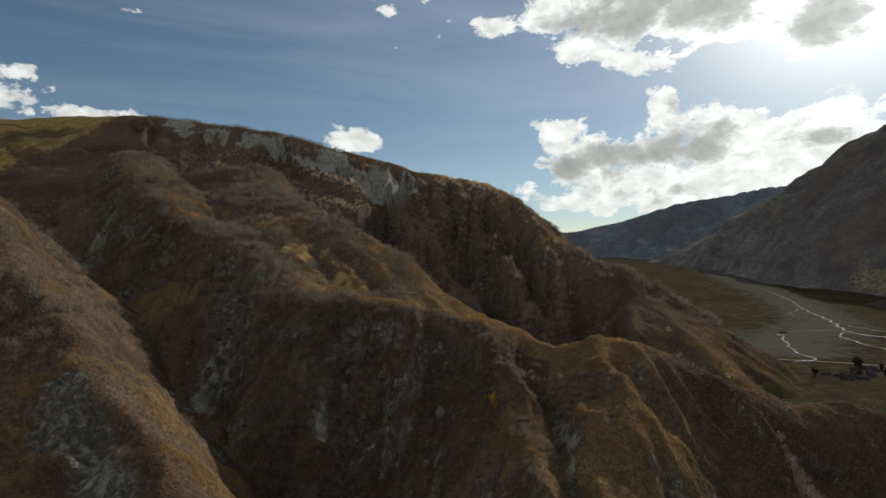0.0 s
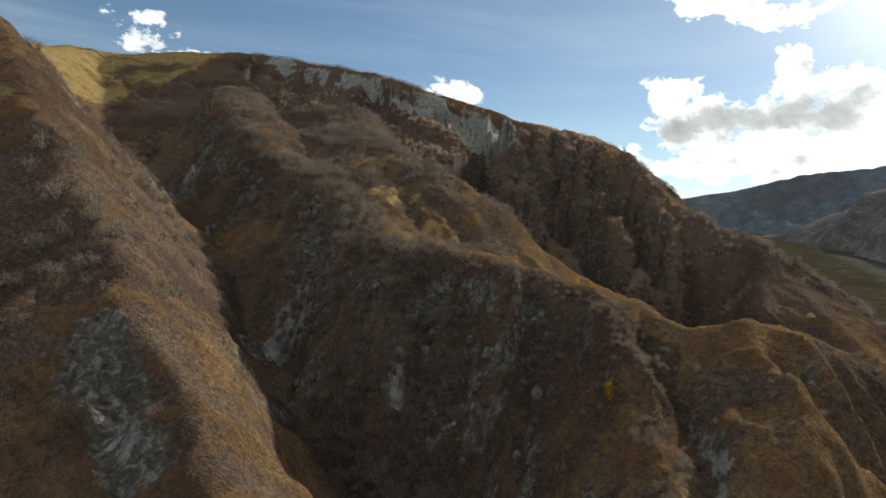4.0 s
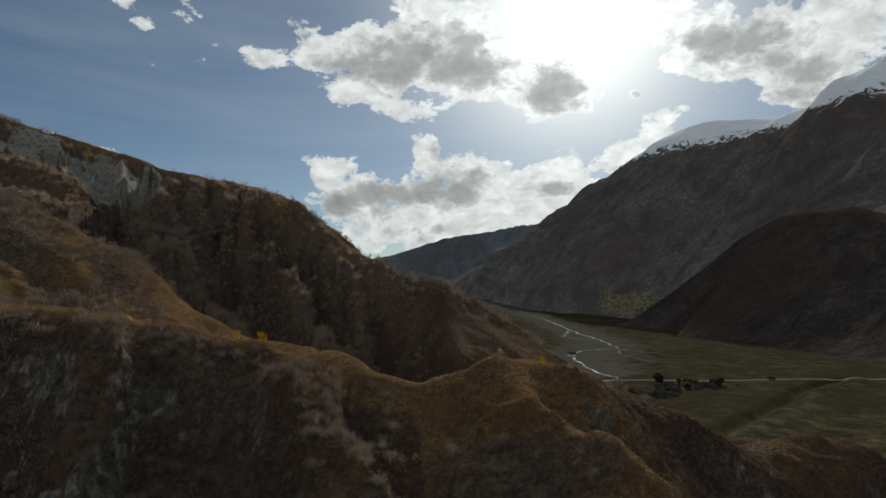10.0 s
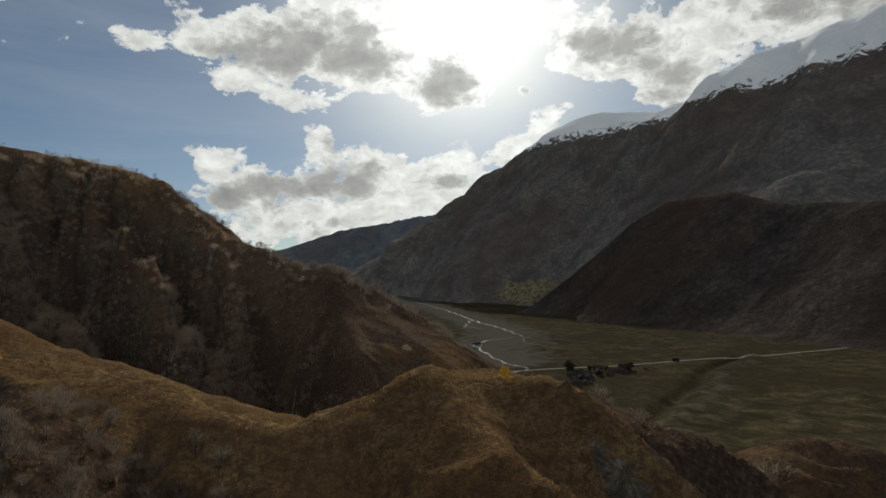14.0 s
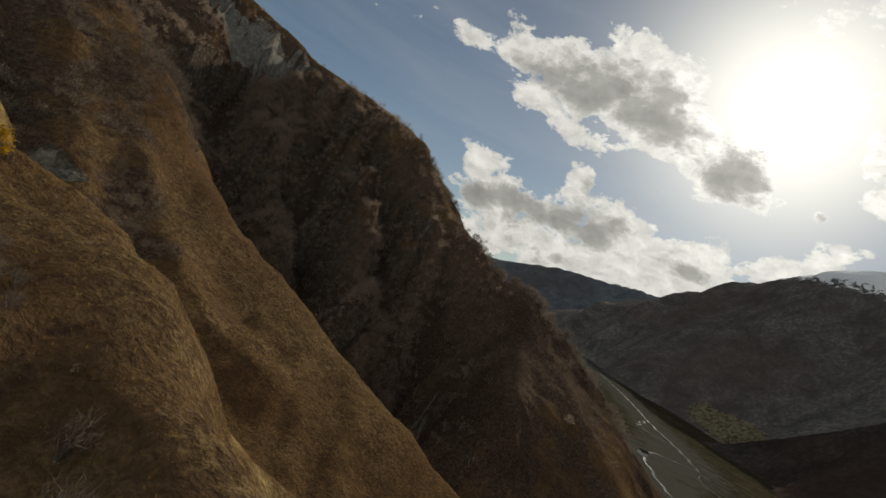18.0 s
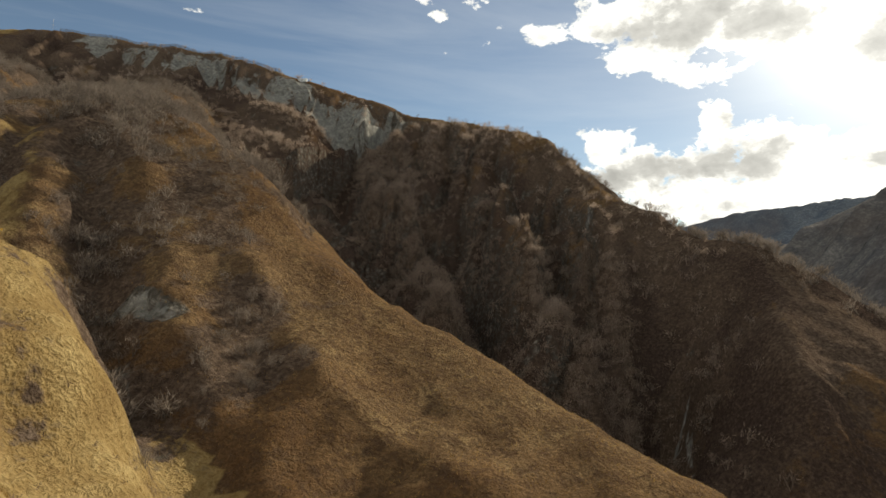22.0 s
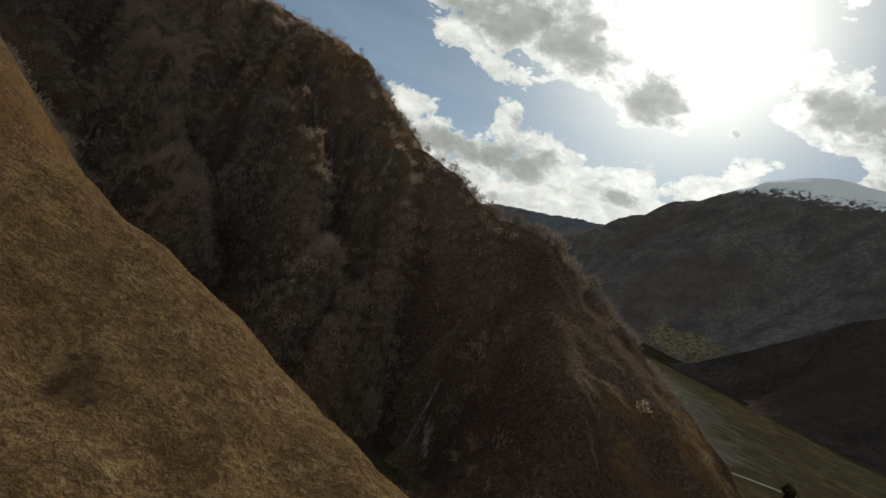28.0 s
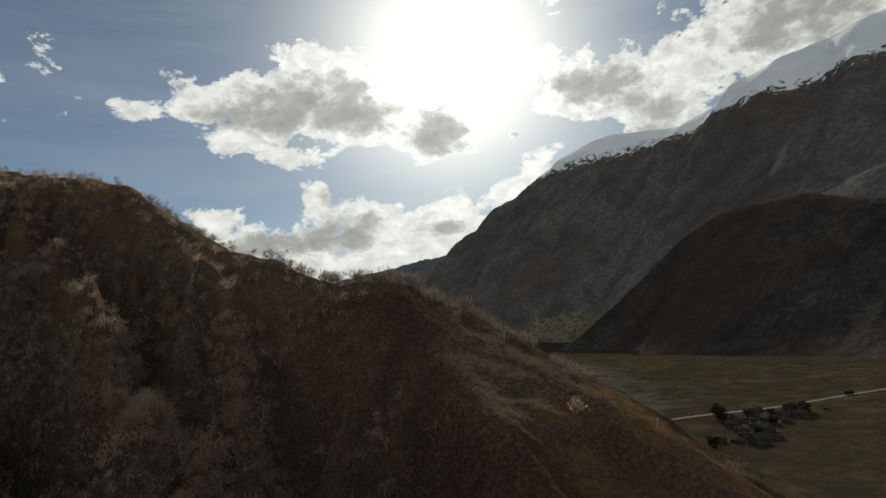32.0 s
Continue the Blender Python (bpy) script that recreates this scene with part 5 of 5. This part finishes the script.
def make_house(w, d, h, ruin, r):
    """A rough stone mountain house: four walls with thickness and openings, roof, door, windows."""
    root = thing("stone_house", "ruined dark stone house with collapsed roof in the village" if ruin else "low dark stone house with a slate roof in the village", "house", "houses of the village")
    t = 0.55
    for k, (x0, y0, x1, y1) in enumerate(((-w / 2, -d / 2, w / 2, -d / 2 + t), (-w / 2, d / 2 - t, w / 2, d / 2), (-w / 2, -d / 2 + t, -w / 2 + t, d / 2 - t), (w / 2 - t, -d / 2 + t, w / 2, d / 2 - t))):
        bm = bmesh.new()
        if k == 0:
            box(bm, x0, y0, -0.5, -0.6, y1, h * r.uniform(0.6, 1) if ruin else h, 0.04)
            box(bm, 0.6, y0, -0.5, x1, y1, h * r.uniform(0.5, 1) if ruin else h, 0.04)
            box(bm, -0.6, y0 + 0.03, 2.0, 0.6, y1 - 0.03, 2.3)
        else:
            box(bm, x0, y0, -0.5, x1, y1, h * r.uniform(0.4, 1) if ruin else h, 0.04)
        part("wall", bm, STONE, root)
    bm = bmesh.new()
    box(bm, -0.58, -d / 2 + 0.2, -0.2, 0.58, -d / 2 + 0.3, 1.98)
    part("door", bm, WOOD, root, "dark plank door")
    for x in (-w * 0.32, w * 0.32):
        wn = part("window", box(bmesh.new(), x - 0.4, -d / 2 - 0.03, 1.0, x + 0.4, -d / 2 + 0.1, 1.9, 0.02), WOOD, root, "small timber-framed window")
        part("pane", box(bmesh.new(), x - 0.32, -d / 2 - 0.05, 1.08, x + 0.32, -d / 2 - 0.03, 1.82), GLASS, wn)
    if not ruin:
        for side in (-1, 1):
            bm = bmesh.new()
            rise, half = d * 0.32, d / 2 + 0.4
            v = [bm.verts.new((x, y, z)) for x in (-w / 2 - 0.3, w / 2 + 0.3) for y, z in ((0, h + rise), (side * half, h - 0.1), (side * half, h - 0.28), (0, h + rise - 0.18))]
            for f in ((0, 1, 2, 3), (4, 7, 6, 5), (0, 4, 5, 1), (1, 5, 6, 2), (2, 6, 7, 3), (3, 7, 4, 0)):
                bm.faces.new([v[i] for i in f])
            part("roof_slope", bm, SLATE if r.random() < 0.7 else RUSTED, root)
        for side in (-1, 1):
            bm = bmesh.new()
            x0 = side * (w / 2 - t / 2)
            v = [bm.verts.new((x0 + dx, y, z)) for dx in (-t / 2, t / 2) for y, z in ((-d / 2, h), (d / 2, h), (0, h + d * 0.30))]
            for f in ((0, 1, 2), (3, 5, 4), (0, 3, 4, 1), (1, 4, 5, 2), (2, 5, 3, 0)):
                bm.faces.new([v[i] for i in f])
            part("gable", bm, STONE, root)
    else:
        for _ in range(3):
            bm = bmesh.new()
            a = r.uniform(-w / 2, w / 2)
            limb(bm, (a, -d / 2, h * 0.8), (a + r.uniform(-1, 1), d / 2, h * r.uniform(0.2, 0.9)), 0.12, 0.1, 5)
            part("roof_beam", bm, WOOD, root)
    return root


hr = random.Random(5)
KINDS = [make_house(8, 6, 3.2, False, hr), make_house(10, 6.5, 3.6, False, hr), make_house(7, 6, 3.0, True, hr), make_house(9, 7, 2.6, True, hr), make_house(6, 5, 2.4, True, hr)]
SPOTS = [(276, 652), (286, 645), (295, 660), (303, 650), (312, 664), (322, 655), (331, 664), (318, 673), (300, 676), (270, 640), (281, 632), (258, 622), (266, 615), (252, 612), (247, 621),
         (262, 630), (290, 668), (326, 646), (337, 656), (309, 641), (344, 668), (240, 628)]
for k, (x, y) in enumerate(SPOTS):
    proto = KINDS[(0, 2, 3, 1, 4, 2, 3, 0, 4, 2)[k % 10]]
    m = Matrix.Translation((x, y, valley_z(x, y))) @ Matrix.Rotation(hr.uniform(0, 6.28), 4, "Z")
    if proto.get("set"):
        copy_thing(proto, m)
    else:
        proto["set"] = 1
        proto.matrix_basis = m
for o in [o for o in scene.objects if "set" in o]:
    del o["set"]

BIG = [make_tree(s, 11.0, 8.0, DARKLEAF, "large dark broad-crowned tree beside the village houses", fine=1700, leaf=0.045) for s in (31, 32)]
SPOT_T = [(286, 674, 1.15), (284, 670, 1.0), (340, 652, 0.75), (333, 648, 0.7), (306, 670, 0.6), (298, 642, 0.55), (320, 662, 0.55), (346, 660, 0.7), (226, 618, 0.75), (269, 627, 0.5)]
for k, (x, y, s) in enumerate(SPOT_T):
    m = Matrix.Translation((x, y, valley_z(x, y))) @ Matrix.Rotation(k * 1.7, 4, "Z")
    ob = BIG[k] if k < 2 else copy_thing(BIG[k % 2], m)
    ob.matrix_basis = m @ Matrix.Diagonal((s * 0.85, s * 0.85, s * 0.78, 1))

white = thing("white_house", "small white farmhouse with a grey roof by the river", "house")
bm = bmesh.new()
box(bm, -6, -3.5, -0.5, 6, 3.5, 3.4, 0.05)
part("wall", bm, WHITE, white)
for side in (-1, 1):
    bm = bmesh.new()
    v = [bm.verts.new((x, y, z)) for x in (-6.4, 6.4) for y, z in ((0, 5.6), (side * 4.1, 3.2), (side * 4.1, 3.0), (0, 5.4))]
    for f in ((0, 1, 2, 3), (4, 7, 6, 5), (0, 4, 5, 1), (1, 5, 6, 2), (2, 6, 7, 3), (3, 7, 4, 0)):
        bm.faces.new([v[i] for i in f])
    part("roof_slope", bm, SLATE, white)
for x in (-3.5, 0, 3.5):
    part("window", box(bmesh.new(), x - 0.5, -3.56, 1.1, x + 0.5, -3.5, 2.3), GLASS, white)
set_at(white, 290, 905, valley_z(290, 905), 0.5)


def make_truck(label, paint, length=7.0):
    root = thing("truck" if length > 5 else "car", label, "truck" if length > 5 else "car")
    h = 3.0 if length > 5 else 1.5
    part("body", box(bmesh.new(), -length / 2, -1.15, 0.75, length / 2 - 2.0, 1.15, h, 0.12), paint, root)
    cab = part("cab", box(bmesh.new(), length / 2 - 1.95, -1.1, 0.6, length / 2, 1.1, min(2.5, h), 0.18), paint, root)
    part("windscreen", box(bmesh.new(), length / 2 - 0.02, -0.95, 1.1, length / 2 + 0.03, 0.95, min(2.2, h - 0.15), 0.01), GLASS, cab)
    part("chassis", box(bmesh.new(), -length / 2 + 0.1, -0.9, 0.5, length / 2 - 0.1, 0.9, 0.78, 0.03), RUBBER, root)
    for x in (-length / 2 + 1.2, length / 2 - 1.0):
        for y in (-1.05, 1.05):
            bm = bmesh.new()
            limb(bm, (x, y - 0.15, 0.5), (x, y + 0.15, 0.5), 0.5, 0.5, 14)
            wheel = part("wheel", bm, RUBBER, root)
            bm = bmesh.new()
            limb(bm, (x, y - 0.17, 0.5), (x, y + 0.17, 0.5), 0.24, 0.24, 10)
            part("rim", bm, STEEL, wheel)
    return root


DARKPAINT, REDPAINT = plain("dark_vehicle_paint", (0.03, 0.032, 0.035), 0.4), plain("dull_green_paint", (0.05, 0.06, 0.04), 0.45)
set_at(make_truck("dark box truck parked on the pale valley road", DARKPAINT, 8.0), 418, 679.5, valley_z(418, 679.5) + 0.3, 0.03)
set_at(make_truck("small dark car standing in the meadow", REDPAINT, 4.4), 360, 655, valley_z(360, 655), 0.9)

# dark bushes dotted over the sunlit pasture at the mountain's foot
pasture = scene.objects["mountain_east"].data
co, gr = np.zeros(len(pasture.vertices) * 3), np.zeros(len(pasture.vertices))
pasture.vertices.foreach_get("co", co)
pasture.attributes["green"].data.foreach_get("value", gr)
spots = co.reshape(-1, 3)[gr > 0.5]
br = np.random.default_rng(51)
pick = br.integers(0, len(spots), 130)
at_ = spots[pick] + br.uniform(-6, 6, (130, 3)) * (1, 1, 0)
scatter("pasture_bushes", LOW, at_[:, 0], at_[:, 1], at_[:, 2] - 0.6, br.uniform(3.0, 6.5, 130), DARKLEAF, br, "dark bushes dotted over the sunlit pasture", "bushes", 1.3)
